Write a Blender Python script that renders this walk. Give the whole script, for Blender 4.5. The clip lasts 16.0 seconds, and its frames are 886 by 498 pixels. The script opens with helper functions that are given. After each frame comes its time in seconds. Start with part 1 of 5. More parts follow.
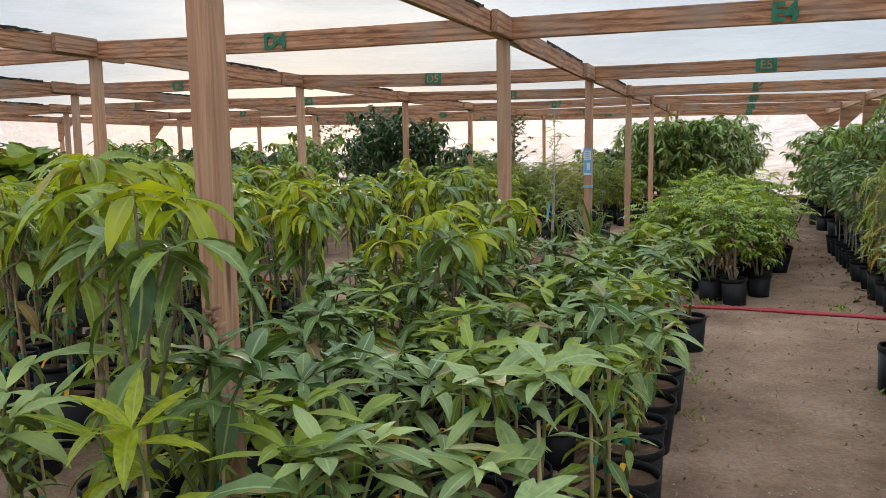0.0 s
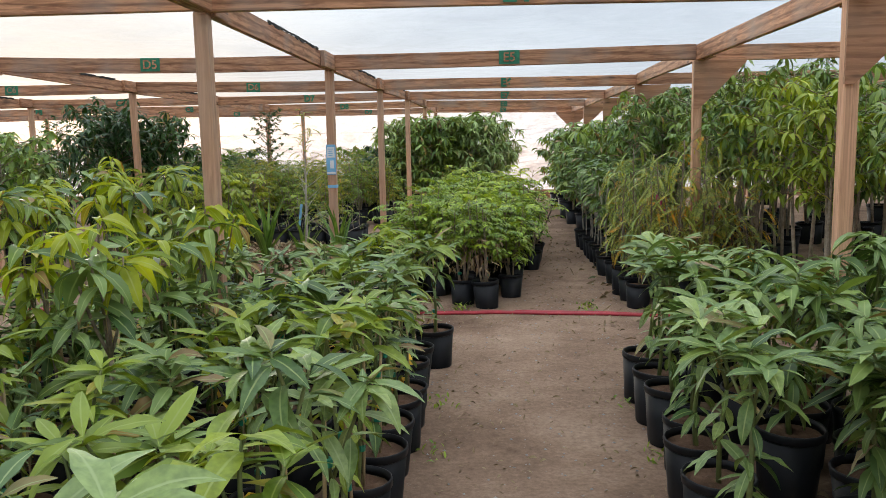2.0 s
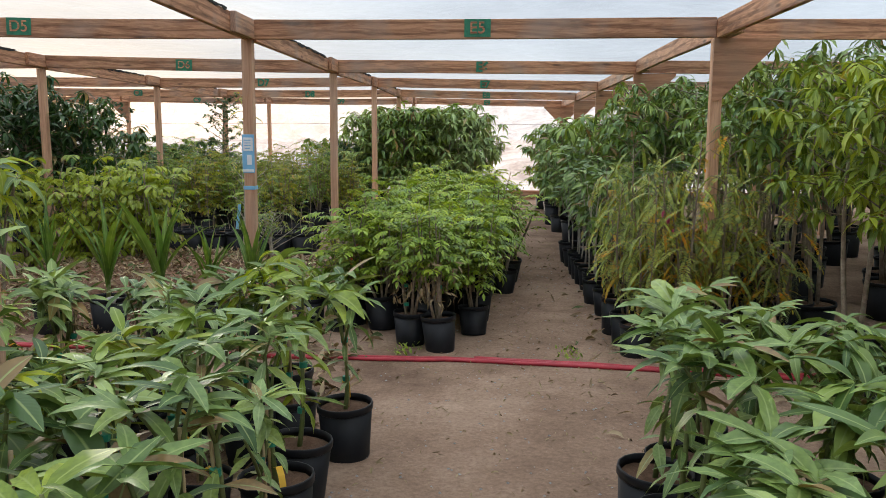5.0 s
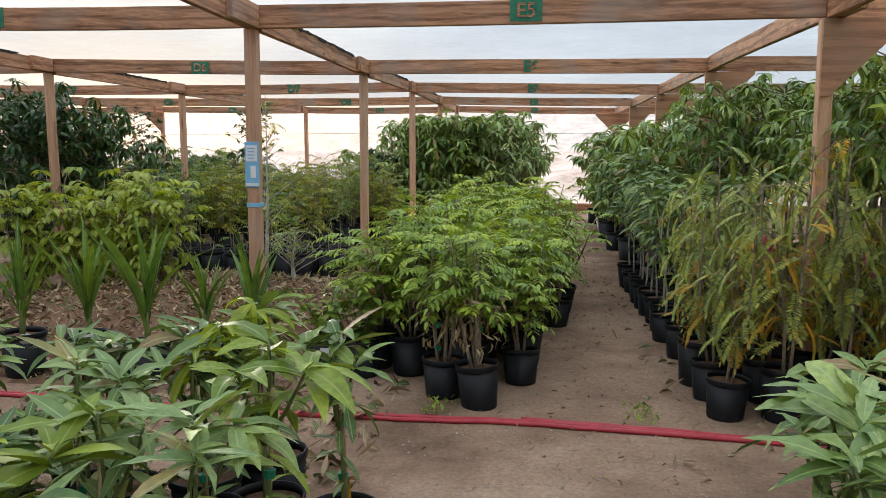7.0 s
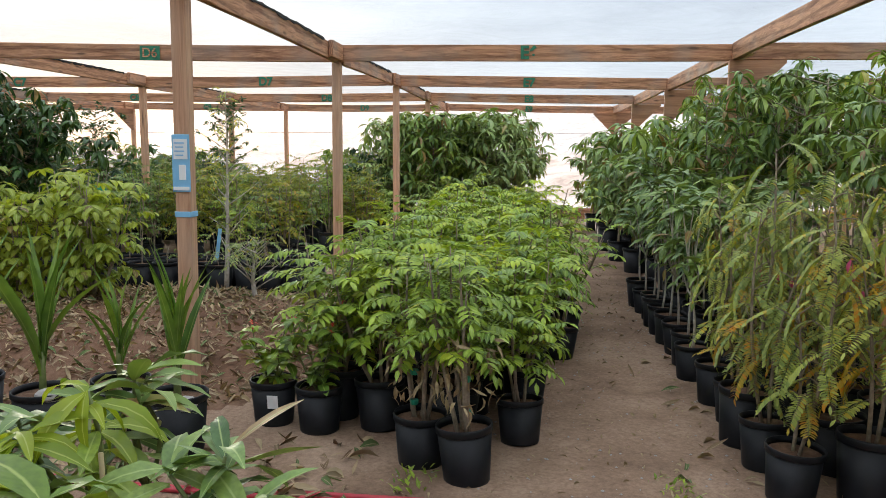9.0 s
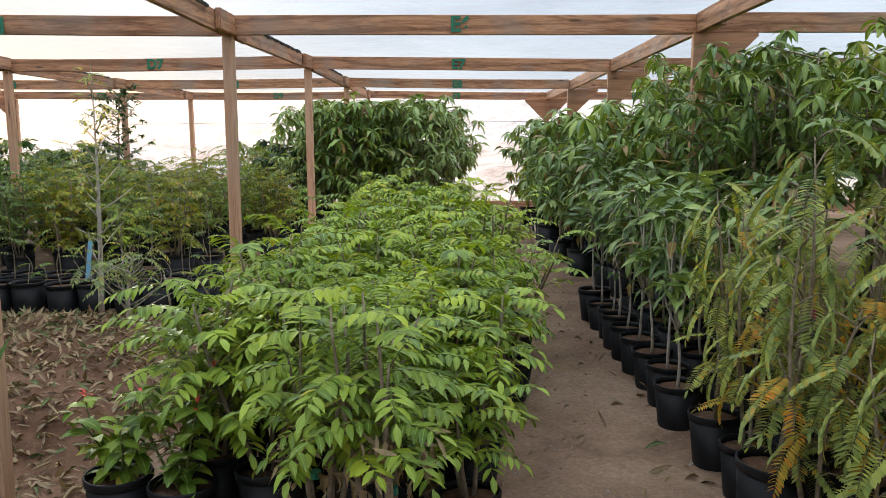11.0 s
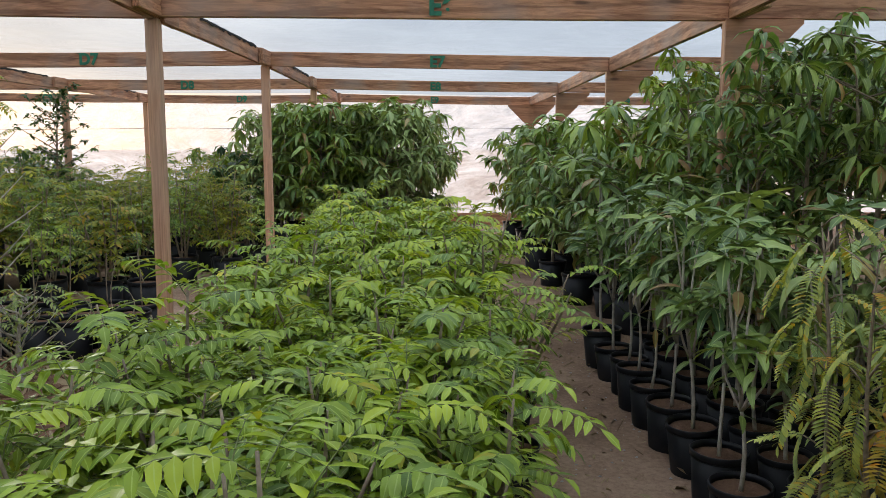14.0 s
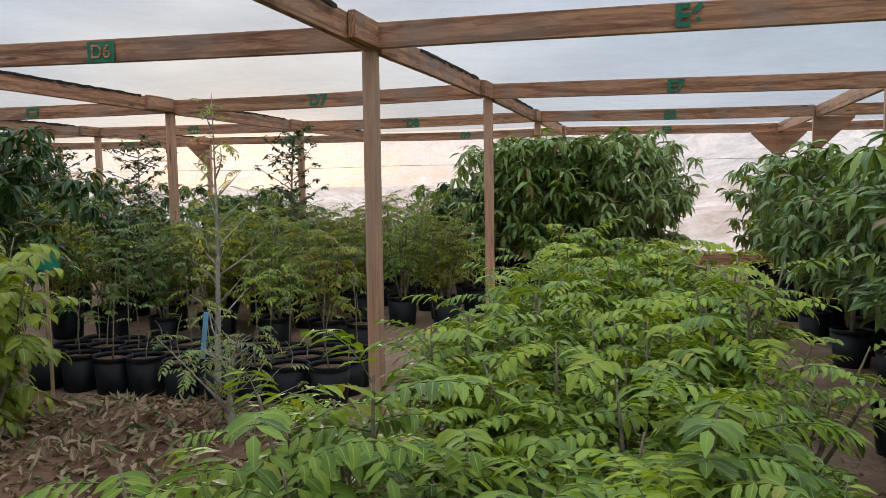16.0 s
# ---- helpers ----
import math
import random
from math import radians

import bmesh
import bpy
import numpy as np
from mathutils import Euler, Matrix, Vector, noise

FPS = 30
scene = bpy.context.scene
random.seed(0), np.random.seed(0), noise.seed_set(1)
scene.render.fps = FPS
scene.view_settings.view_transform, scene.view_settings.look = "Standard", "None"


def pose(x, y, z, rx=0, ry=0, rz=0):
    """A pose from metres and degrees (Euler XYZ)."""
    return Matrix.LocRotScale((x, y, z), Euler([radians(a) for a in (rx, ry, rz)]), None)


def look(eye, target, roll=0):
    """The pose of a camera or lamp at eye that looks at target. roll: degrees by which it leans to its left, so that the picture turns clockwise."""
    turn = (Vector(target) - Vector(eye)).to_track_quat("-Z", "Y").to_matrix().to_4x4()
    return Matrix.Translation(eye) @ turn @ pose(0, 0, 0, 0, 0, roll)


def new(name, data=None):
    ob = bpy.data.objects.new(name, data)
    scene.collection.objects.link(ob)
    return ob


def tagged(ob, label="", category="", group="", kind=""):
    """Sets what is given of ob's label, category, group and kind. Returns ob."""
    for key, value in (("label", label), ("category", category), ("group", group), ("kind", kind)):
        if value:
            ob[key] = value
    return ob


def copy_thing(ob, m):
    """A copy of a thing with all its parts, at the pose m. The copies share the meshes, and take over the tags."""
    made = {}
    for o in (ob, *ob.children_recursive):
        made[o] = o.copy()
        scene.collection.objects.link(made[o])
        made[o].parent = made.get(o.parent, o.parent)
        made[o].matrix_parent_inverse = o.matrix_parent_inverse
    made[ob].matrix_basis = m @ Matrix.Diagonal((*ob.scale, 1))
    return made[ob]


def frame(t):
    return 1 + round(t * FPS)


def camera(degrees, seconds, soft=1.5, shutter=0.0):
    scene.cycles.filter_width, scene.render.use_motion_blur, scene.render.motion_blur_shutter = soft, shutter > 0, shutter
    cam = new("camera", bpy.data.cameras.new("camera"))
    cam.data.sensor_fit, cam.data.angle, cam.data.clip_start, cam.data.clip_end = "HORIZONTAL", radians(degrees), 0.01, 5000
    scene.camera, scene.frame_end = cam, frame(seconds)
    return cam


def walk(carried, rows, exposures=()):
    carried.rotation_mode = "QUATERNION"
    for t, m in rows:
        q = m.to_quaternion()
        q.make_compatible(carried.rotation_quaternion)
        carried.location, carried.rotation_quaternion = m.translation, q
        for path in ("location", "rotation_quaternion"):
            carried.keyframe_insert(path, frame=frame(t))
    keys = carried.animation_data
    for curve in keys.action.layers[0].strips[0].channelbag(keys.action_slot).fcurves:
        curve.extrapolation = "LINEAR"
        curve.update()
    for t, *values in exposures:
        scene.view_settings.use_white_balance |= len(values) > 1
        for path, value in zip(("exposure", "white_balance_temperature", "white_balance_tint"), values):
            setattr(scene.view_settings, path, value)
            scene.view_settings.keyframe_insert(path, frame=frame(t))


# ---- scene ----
cam = camera(58.3, 16.0, 0.8)
EXPOSURES = [(0.0, 1.19, 7000, 11), (1.5, 1.28, 7000, 11), (2.7, 1.40, 7000, 11), (4.0, 1.34, 7000, 11), (7.5, 1.26, 7000, 11), (9.6, 1.50, 7000, 11), (12.5, 1.2, 6800, 12), (14.5, 1.02, 6800, 12), (16.0, 0.88, 6800, 12)]
PATH = [
    (0, (0.045, 0.477, 1.488), (-0.644, 2.338, 1.236), -0.9),
    (0.5, (0.137, 0.626, 1.484), (-0.547, 2.487, 1.227), -1.1),
    (1, (0.127, 0.792, 1.473), (-0.404, 2.703, 1.215), -0.7),
    (1.5, (0.114, 1.045, 1.476), (-0.136, 3.012, 1.214), -1.1),
    (2, (0.185, 1.301, 1.467), (0.04, 3.278, 1.2), -1.1),
    (2.5, (0.282, 1.555, 1.441), (0.16, 3.534, 1.175), -0.8),
    (3, (0.317, 1.894, 1.443), (0.322, 3.875, 1.168), -0.3),
    (3.5, (0.43, 2.161, 1.434), (0.446, 4.143, 1.165), 0.5),
    (4, (0.439, 2.477, 1.453), (0.431, 4.458, 1.178), 1.3),
    (4.5, (0.417, 2.723, 1.46), (0.356, 4.701, 1.176), 1.1),
    (6.8, (0.364, 3.863, 1.418), (0.126, 5.833, 1.169), -0.5),
    (7, (0.362, 3.983, 1.425), (0.129, 5.953, 1.173), 0.1),
    (7.5, (0.316, 4.247, 1.413), (0.079, 6.217, 1.164), 0.7),
    (8, (0.238, 4.515, 1.41), (-0.001, 6.486, 1.167), 0.6),
    (8.5, (0.252, 4.777, 1.398), (0.057, 6.752, 1.152), 0.6),
    (9, (0.296, 5.02, 1.394), (0.086, 6.993, 1.147), 0.4),
    (9.5, (0.266, 5.276, 1.389), (0.111, 7.253, 1.128), 0.6),
    (9.7, (0.212, 5.418, 1.432), (0.17, 7.397, 1.148), 0.5),
    (12, (0.276, 6.516, 1.392), (0.263, 8.498, 1.127), -1.0),
    (12.5, (0.307, 6.676, 1.404), (0.404, 8.656, 1.135), -0.3),
    (13, (0.321, 6.894, 1.403), (0.423, 8.874, 1.14), -0.0),
    (13.5, (0.225, 7.094, 1.418), (0.347, 9.073, 1.157), -0.1),
    (14, (0.22, 7.26, 1.414), (0.249, 9.244, 1.159), -0.0),
    (14.5, (0.267, 7.405, 1.426), (0.054, 9.378, 1.178), -0.3),
    (15, (0.28, 7.604, 1.416), (-0.008, 9.57, 1.188), -0.2),
    (15.5, (0.189, 7.778, 1.423), (-0.189, 9.73, 1.203), -0.6),
    (16, (0.125, 7.858, 1.425), (-0.394, 9.783, 1.259), -0.9),
]
walk(cam, [(t, look(eye, target, roll)) for t, eye, target, roll in PATH], EXPOSURES)


# ---- world, sun, exposure ----
SUN_LEFT, SUN_UP = 29.0, 6.0          # degrees: left of +y, above the horizon
world = bpy.data.worlds.new("evening_sky")
scene.world = world
world.use_nodes = True
wn = world.node_tree.nodes
wl = world.node_tree.links
wn.clear()
w_out = wn.new("ShaderNodeOutputWorld")
w_bg = wn.new("ShaderNodeBackground")
w_bg.inputs["Strength"].default_value = 0.15
w_sky = wn.new("ShaderNodeTexSky")
w_sky.sky_type = "NISHITA"
w_sky.sun_disc = False
w_sky.sun_elevation = radians(SUN_UP)
w_sky.sun_rotation = radians(-SUN_LEFT)
w_sky.air_density, w_sky.dust_density, w_sky.ozone_density = 1.0, 1.2, 1.0
w_co = wn.new("ShaderNodeTexCoord")
w_map = wn.new("ShaderNodeMapping")
w_map.inputs["Scale"].default_value = (2.2, 2.2, 9.0)
w_noise = wn.new("ShaderNodeTexNoise")
w_noise.inputs["Scale"].default_value = 1.6
w_noise.inputs["Detail"].default_value = 5.0
w_ramp = wn.new("ShaderNodeValToRGB")
w_ramp.color_ramp.elements[0].position, w_ramp.color_ramp.elements[1].position = 0.40, 0.68
w_ramp.color_ramp.elements[0].color = (0.9, 0.9, 0.92, 1)
w_ramp.color_ramp.elements[1].color = (1.35, 1.34, 1.33, 1)
w_mul = wn.new("ShaderNodeMix")
w_mul.data_type, w_mul.blend_type = "RGBA", "MULTIPLY"
w_mul.inputs["Factor"].default_value = 1.0
wl.new(w_co.outputs["Generated"], w_map.inputs["Vector"])
wl.new(w_map.outputs["Vector"], w_noise.inputs["Vector"])
wl.new(w_noise.outputs["Fac"], w_ramp.inputs["Fac"])
# a bright, nearly even cloud deck veils most of the clear sky
w_deck = wn.new("ShaderNodeMix")
w_deck.data_type = "RGBA"
w_deck.inputs["Factor"].default_value = 0.935
w_sep = wn.new("ShaderNodeSeparateXYZ")
wl.new(w_co.outputs["Generated"], w_sep.inputs["Vector"])
w_grad = wn.new("ShaderNodeValToRGB")
w_grad.color_ramp.elements[0].position, w_grad.color_ramp.elements[1].position = 0.0, 0.9
w_grad.color_ramp.elements[0].color = (0.205, 0.225, 0.255, 1)
w_grad.color_ramp.elements[1].color = (1.0, 1.03, 1.07, 1)
w_mid = w_grad.color_ramp.elements.new(0.35)
w_mid.color = (0.325, 0.355, 0.395, 1)
wl.new(w_sep.outputs["Z"], w_grad.inputs["Fac"])
w_lift = wn.new("ShaderNodeMix")
w_lift.data_type, w_lift.blend_type = "RGBA", "MULTIPLY"
w_lift.inputs["Factor"].default_value = 1.0
w_lift.inputs["B"].default_value = (7.6, 7.6, 7.6, 1)
wl.new(w_grad.outputs["Color"], w_lift.inputs["A"])
wl.new(w_lift.outputs["Result"], w_deck.inputs["B"])
wl.new(w_sky.outputs["Color"], w_deck.inputs["A"])
wl.new(w_deck.outputs["Result"], w_mul.inputs["A"])
wl.new(w_ramp.outputs["Color"], w_mul.inputs["B"])
wl.new(w_mul.outputs["Result"], w_bg.inputs["Color"])
wl.new(w_bg.outputs["Background"], w_out.inputs["Surface"])

sun = new("sun", bpy.data.lights.new("sun", "SUN"))
sun.data.energy, sun.data.angle, sun.data.color = 1.2, radians(12), (1.0, 0.87, 0.72)
sx, sy = -math.sin(radians(SUN_LEFT)) * 60, math.cos(radians(SUN_LEFT)) * 60
sun.matrix_world = look((sx, sy, 60 * math.tan(radians(SUN_UP))), (0, 0, 0))

# ---- plan ----
COLS = [-15.10, -11.68, -8.26, -4.84, -1.42, 2.00, 5.42, 8.84, 12.26]
ROWS_Y = [-3.95, -0.75, 2.45, 5.65, 8.87, 12.09, 15.30, 18.48, 21.65]
BEAM_Z, BEAM_H, BEAM_T, POST_W = 2.155, 0.14, 0.042, 0.078
FILM_Z = BEAM_Z + BEAM_H + 0.03


def beam_z(x, y):
    """Height of the beams' underside: the old frame rises a little to one side and is not quite true."""
    left = min(max((-1.42 - x) / 3.42, 0.0), 1.5)
    lift = left * (0.085 - 0.045 * min(max((y - 5.65) / 9.6, 0.0), 1.0))
    ridge = max(0.0, 1.0 - abs(x + 1.42) / 3.42)
    wave = 0.035 * math.exp(-((y - 4.9) / 1.6) ** 2) + 0.045 * min(max((y - 12.8) / 2.5, 0.0), 1.0)
    return BEAM_Z + 0.008 + lift + ridge * wave


def rnd(a, b):
    return random.uniform(a, b)


# ---- materials ----
def mat_new(name):
    m = bpy.data.materials.new(name)
    m.use_nodes = True
    m.node_tree.nodes.clear()
    return m, m.node_tree.nodes, m.node_tree.links


def add(n, kind, **values):
    node = n.new(kind)
    for key, v in values.items():
        node.inputs[key.replace("_", " ")].default_value = v
    return node


def ramp(n, l, src, stops):
    r = n.new("ShaderNodeValToRGB")
    e = r.color_ramp.elements
    while len(e) < len(stops):
        e.new(0.5)
    for el, (p, c) in zip(e, stops):
        el.position, el.color = p, (*c, 1)
    l.new(src, r.inputs["Fac"])
    return r.outputs["Color"]


def mix(n, l, fac, a, b, blend="MIX"):
    m = n.new("ShaderNodeMix")
    m.data_type, m.blend_type = "RGBA", blend
    for sock, v in (("Factor", fac), ("A", a), ("B", b)):
        if isinstance(v, (int, float)):
            m.inputs[sock].default_value = v
        elif isinstance(v, tuple):
            m.inputs[sock].default_value = (*v, 1)
        else:
            l.new(v, m.inputs[sock])
    return m.outputs["Result"]


def finish(n, l, shader, height=None, strength=0.3, dist=0.01):
    out = n.new("ShaderNodeOutputMaterial")
    l.new(shader.outputs[0], out.inputs["Surface"])
    if height is not None:
        b = add(n, "ShaderNodeBump", Strength=strength, Distance=dist)
        l.new(height, b.inputs["Height"])
        l.new(b.outputs["Normal"], shader.inputs["Normal"])


def wood_material(name, light, dark, grey, figure=1.0):
    m, n, l = mat_new(name)
    co = n.new("ShaderNodeTexCoord")
    info = n.new("ShaderNodeObjectInfo")
    shift = n.new("ShaderNodeVectorMath")
    shift.operation = "ADD"
    l.new(co.outputs["Object"], shift.inputs[0])
    l.new(info.outputs["Location"], shift.inputs[1])
    mp = add(n, "ShaderNodeMapping", Scale=(2.2, 20.0, 20.0))
    l.new(shift.outputs["Vector"], mp.inputs["Vector"])
    grain = add(n, "ShaderNodeTexNoise", Scale=1.3, Detail=8.0, Roughness=0.7, Distortion=1.3)
    l.new(mp.outputs["Vector"], grain.inputs["Vector"])
    stain = add(n, "ShaderNodeTexNoise", Scale=2.3, Detail=4.0)
    l.new(shift.outputs["Vector"], stain.inputs["Vector"])
    base = ramp(n, l, grain.outputs["Fac"], [(0.36, dark), (0.58, light)])
    rings = n.new("ShaderNodeTexWave")
    rings.wave_type, rings.rings_direction = "RINGS", "X"
    for key, v in (("Scale", 3.2), ("Distortion", 5.0), ("Detail", 3.0), ("Detail Scale", 0.8), ("Detail Roughness", 0.6)):
        rings.inputs[key].default_value = v
    mr = add(n, "ShaderNodeMapping", Scale=(0.55, 6.0, 6.0))
    l.new(shift.outputs["Vector"], mr.inputs["Vector"])
    l.new(mr.outputs["Vector"], rings.inputs["Vector"])
    base = mix(n, l, figure, base, ramp(n, l, rings.outputs["Fac"], [(0.05, (0.62, 0.56, 0.52)), (0.45, (1.06, 1.04, 1.02))]), "MULTIPLY")
    mould = add(n, "ShaderNodeTexNoise", Scale=1.7, Detail=6.0, Roughness=0.7)
    mm = add(n, "ShaderNodeMapping", Scale=(0.9, 5.0, 5.0))
    l.new(shift.outputs["Vector"], mm.inputs["Vector"])
    l.new(mm.outputs["Vector"], mould.inputs["Vector"])
    base = mix(n, l, ramp(n, l, mould.outputs["Fac"], [(0.60, (0, 0, 0)), (0.72, (0.7 * figure, 0.7 * figure, 0.7 * figure))]), base, (0.07, 0.05, 0.042))
    tint = mix(n, l, info.outputs["Random"], (0.82, 0.80, 0.78), (1.12, 1.05, 1.0))
    base = mix(n, l, 1.0, base, tint, "MULTIPLY")
    worn = ramp(n, l, stain.outputs["Fac"], [(0.48, (0, 0, 0)), (0.75, (0.75, 0.75, 0.75))])
    base = mix(n, l, worn, base, grey)
    knot = add(n, "ShaderNodeTexVoronoi", Scale=1.0)
    mk = add(n, "ShaderNodeMapping", Scale=(2.2, 9.0, 9.0))
    l.new(shift.outputs["Vector"], mk.inputs["Vector"])
    l.new(mk.outputs["Vector"], knot.inputs["Vector"])
    kf = ramp(n, l, knot.outputs["Distance"], [(0.06, (0.8, 0.8, 0.8)), (0.14, (0, 0, 0))])
    base = mix(n, l, kf, base, (0.10, 0.05, 0.03))
    s = add(n, "ShaderNodeBsdfPrincipled", Roughness=0.78)
    l.new(base, s.inputs["Base Color"])
    finish(n, l, s, grain.outputs["Fac"], 0.28, 0.004)
    return m


def leaf_material(name, dark, light, vein, rough=0.42, clear=0.3, dead=(0.30, 0.2, 0.07), deadness=0.97):
    m, n, l = mat_new(name)
    geo = n.new("ShaderNodeNewGeometry")
    info = n.new("ShaderNodeObjectInfo")
    uv = n.new("ShaderNodeUVMap")
    sep = n.new("ShaderNodeSeparateXYZ")
    l.new(uv.outputs["UV"], sep.inputs["Vector"])
    sm = n.new("ShaderNodeMath")
    sm.operation = "ADD"
    l.new(geo.outputs["Random Per Island"], sm.inputs[0])
    l.new(info.outputs["Random"], sm.inputs[1])
    fr = n.new("ShaderNodeMath")
    fr.operation = "FRACT"
    l.new(sm.outputs[0], fr.inputs[0])
    base = ramp(n, l, fr.outputs[0], [(0.0, dark), (0.7, light), (deadness - 0.02, light), (deadness, dead)])
    co = n.new("ShaderNodeTexCoord")
    blot = add(n, "ShaderNodeTexNoise", Scale=9.0, Detail=3.0)
    l.new(co.outputs["Object"], blot.inputs["Vector"])
    base = mix(n, l, 1.0, base, ramp(n, l, blot.outputs["Fac"], [(0.3, (0.72, 0.75, 0.7)), (0.7, (1.2, 1.18, 1.1))]), "MULTIPLY")
    # some plants are paler or bluer than their neighbours
    base = mix(n, l, 1.0, base, ramp(n, l, info.outputs["Random"], [(0.0, (0.70, 0.78, 0.86)), (0.55, (1.0, 1.0, 1.0)), (1.0, (1.26, 1.17, 0.95))]), "MULTIPLY")
    # midrib and side veins along the leaf
    d = n.new("ShaderNodeMath")
    d.operation = "SUBTRACT"
    l.new(sep.outputs["X"], d.inputs[0])
    d.inputs[1].default_value = 0.5
    a = n.new("ShaderNodeMath")
    a.operation = "ABSOLUTE"
    l.new(d.outputs[0], a.inputs[0])
    rib = ramp(n, l, a.outputs[0], [(0.02, (0.8, 0.8, 0.8)), (0.07, (0, 0, 0))])
    base = mix(n, l, rib, base, vein)
    ph = n.new("ShaderNodeMath")
    ph.operation = "MULTIPLY_ADD"
    l.new(sep.outputs["Y"], ph.inputs[0])
    ph.inputs[1].default_value = 70.0
    ph2 = n.new("ShaderNodeMath")
    ph2.operation = "MULTIPLY"
    l.new(a.outputs[0], ph2.inputs[0])
    ph2.inputs[1].default_value = -28.0
    l.new(ph2.outputs[0], ph.inputs[2])
    sn = n.new("ShaderNodeMath")
    sn.operation = "SINE"
    l.new(ph.outputs[0], sn.inputs[0])
    s = add(n, "ShaderNodeBsdfPrincipled", Roughness=rough)
    s.inputs["Specular IOR Level"].default_value = 0.4
    l.new(base, s.inputs["Base Color"])
    b = add(n, "ShaderNodeBump", Strength=0.05, Distance=0.0015)
    l.new(sn.outputs[0], b.inputs["Height"])
    l.new(b.outputs["Normal"], s.inputs["Normal"])
    tr = n.new("ShaderNodeBsdfTranslucent")
    l.new(mix(n, l, 1.0, base, (1.5, 1.35, 0.6), "MULTIPLY"), tr.inputs["Color"])
    mx = n.new("ShaderNodeMixShader")
    mx.inputs["Fac"].default_value = clear
    l.new(s.outputs[0], mx.inputs[1])
    l.new(tr.outputs[0], mx.inputs[2])
    out = n.new("ShaderNodeOutputMaterial")
    l.new(mx.outputs[0], out.inputs["Surface"])
    return m


def plain_material(name, lo, hi, scale, rough, bump=0.2, dist=0.003, spec=0.5, detail=5.0):
    m, n, l = mat_new(name)
    co = n.new("ShaderNodeTexCoord")
    info = n.new("ShaderNodeObjectInfo")
    shift = n.new("ShaderNodeVectorMath")
    shift.operation = "ADD"
    l.new(co.outputs["Object"], shift.inputs[0])
    l.new(info.outputs["Location"], shift.inputs[1])
    t = add(n, "ShaderNodeTexNoise", Scale=scale, Detail=detail, Roughness=0.65)
    l.new(shift.outputs["Vector"], t.inputs["Vector"])
    s = add(n, "ShaderNodeBsdfPrincipled", Roughness=rough)
    s.inputs["Specular IOR Level"].default_value = spec
    l.new(ramp(n, l, t.outputs["Fac"], [(0.3, lo), (0.7, hi)]), s.inputs["Base Color"])
    finish(n, l, s, t.outputs["Fac"], bump, dist)
    return m


def film_material(name, clear, tint, white, through_tint, patchy):
    """Milky film: part of the light goes straight through, part is spread evenly, a little is thrown back."""
    m, n, l = mat_new(name)
    co = n.new("ShaderNodeTexCoord")
    t = add(n, "ShaderNodeTexNoise", Scale=1.4, Detail=6.0, Roughness=0.6, Distortion=1.2)
    l.new(co.outputs["Object"], t.inputs["Vector"])
    b = add(n, "ShaderNodeBump", Strength=0.8, Distance=0.10)
    l.new(t.outputs["Fac"], b.inputs["Height"])
    fw = n.new("ShaderNodeBsdfTransparent")
    fw.inputs["Color"].default_value = (*through_tint, 1)
    tr = n.new("ShaderNodeBsdfTranslucent")
    l.new(mix(n, l, 1.0, tint, ramp(n, l, t.outputs["Fac"], [(0.3, (0.86, 0.86, 0.87)), (0.7, (1.0, 1.0, 1.0))]), "MULTIPLY"), tr.inputs["Color"])
    l.new(b.outputs["Normal"], tr.inputs["Normal"])
    df = add(n, "ShaderNodeBsdfPrincipled", Roughness=0.4)
    df.inputs["Base Color"].default_value = (0.85, 0.86, 0.87, 1)
    l.new(b.outputs["Normal"], df.inputs["Normal"])
    m1 = n.new("ShaderNodeMixShader")
    m1.inputs["Fac"].default_value = white
    l.new(tr.outputs[0], m1.inputs[1])
    l.new(df.outputs[0], m1.inputs[2])
    m2 = n.new("ShaderNodeMixShader")
    mp = add(n, "ShaderNodeMapping", Scale=(1.0, 1.0, 2.6))
    l.new(co.outputs["Object"], mp.inputs["Vector"])
    t2 = add(n, "ShaderNodeTexNoise", Scale=1.1, Detail=5.0, Roughness=0.62, Distortion=1.5)
    l.new(mp.outputs["Vector"], t2.inputs["Vector"])
    rg = n.new("ShaderNodeMapRange")
    rg.inputs["From Min"].default_value, rg.inputs["From Max"].default_value = 0.35, 0.65
    rg.inputs["To Min"].default_value, rg.inputs["To Max"].default_value = clear - patchy, clear + patchy
    l.new(t2.outputs["Fac"], rg.inputs["Value"])
    l.new(rg.outputs["Result"], m2.inputs["Fac"])
    l.new(m1.outputs[0], m2.inputs[1])
    l.new(fw.outputs[0], m2.inputs[2])
    out = n.new("ShaderNodeOutputMaterial")
    l.new(m2.outputs[0], out.inputs["Surface"])
    return m


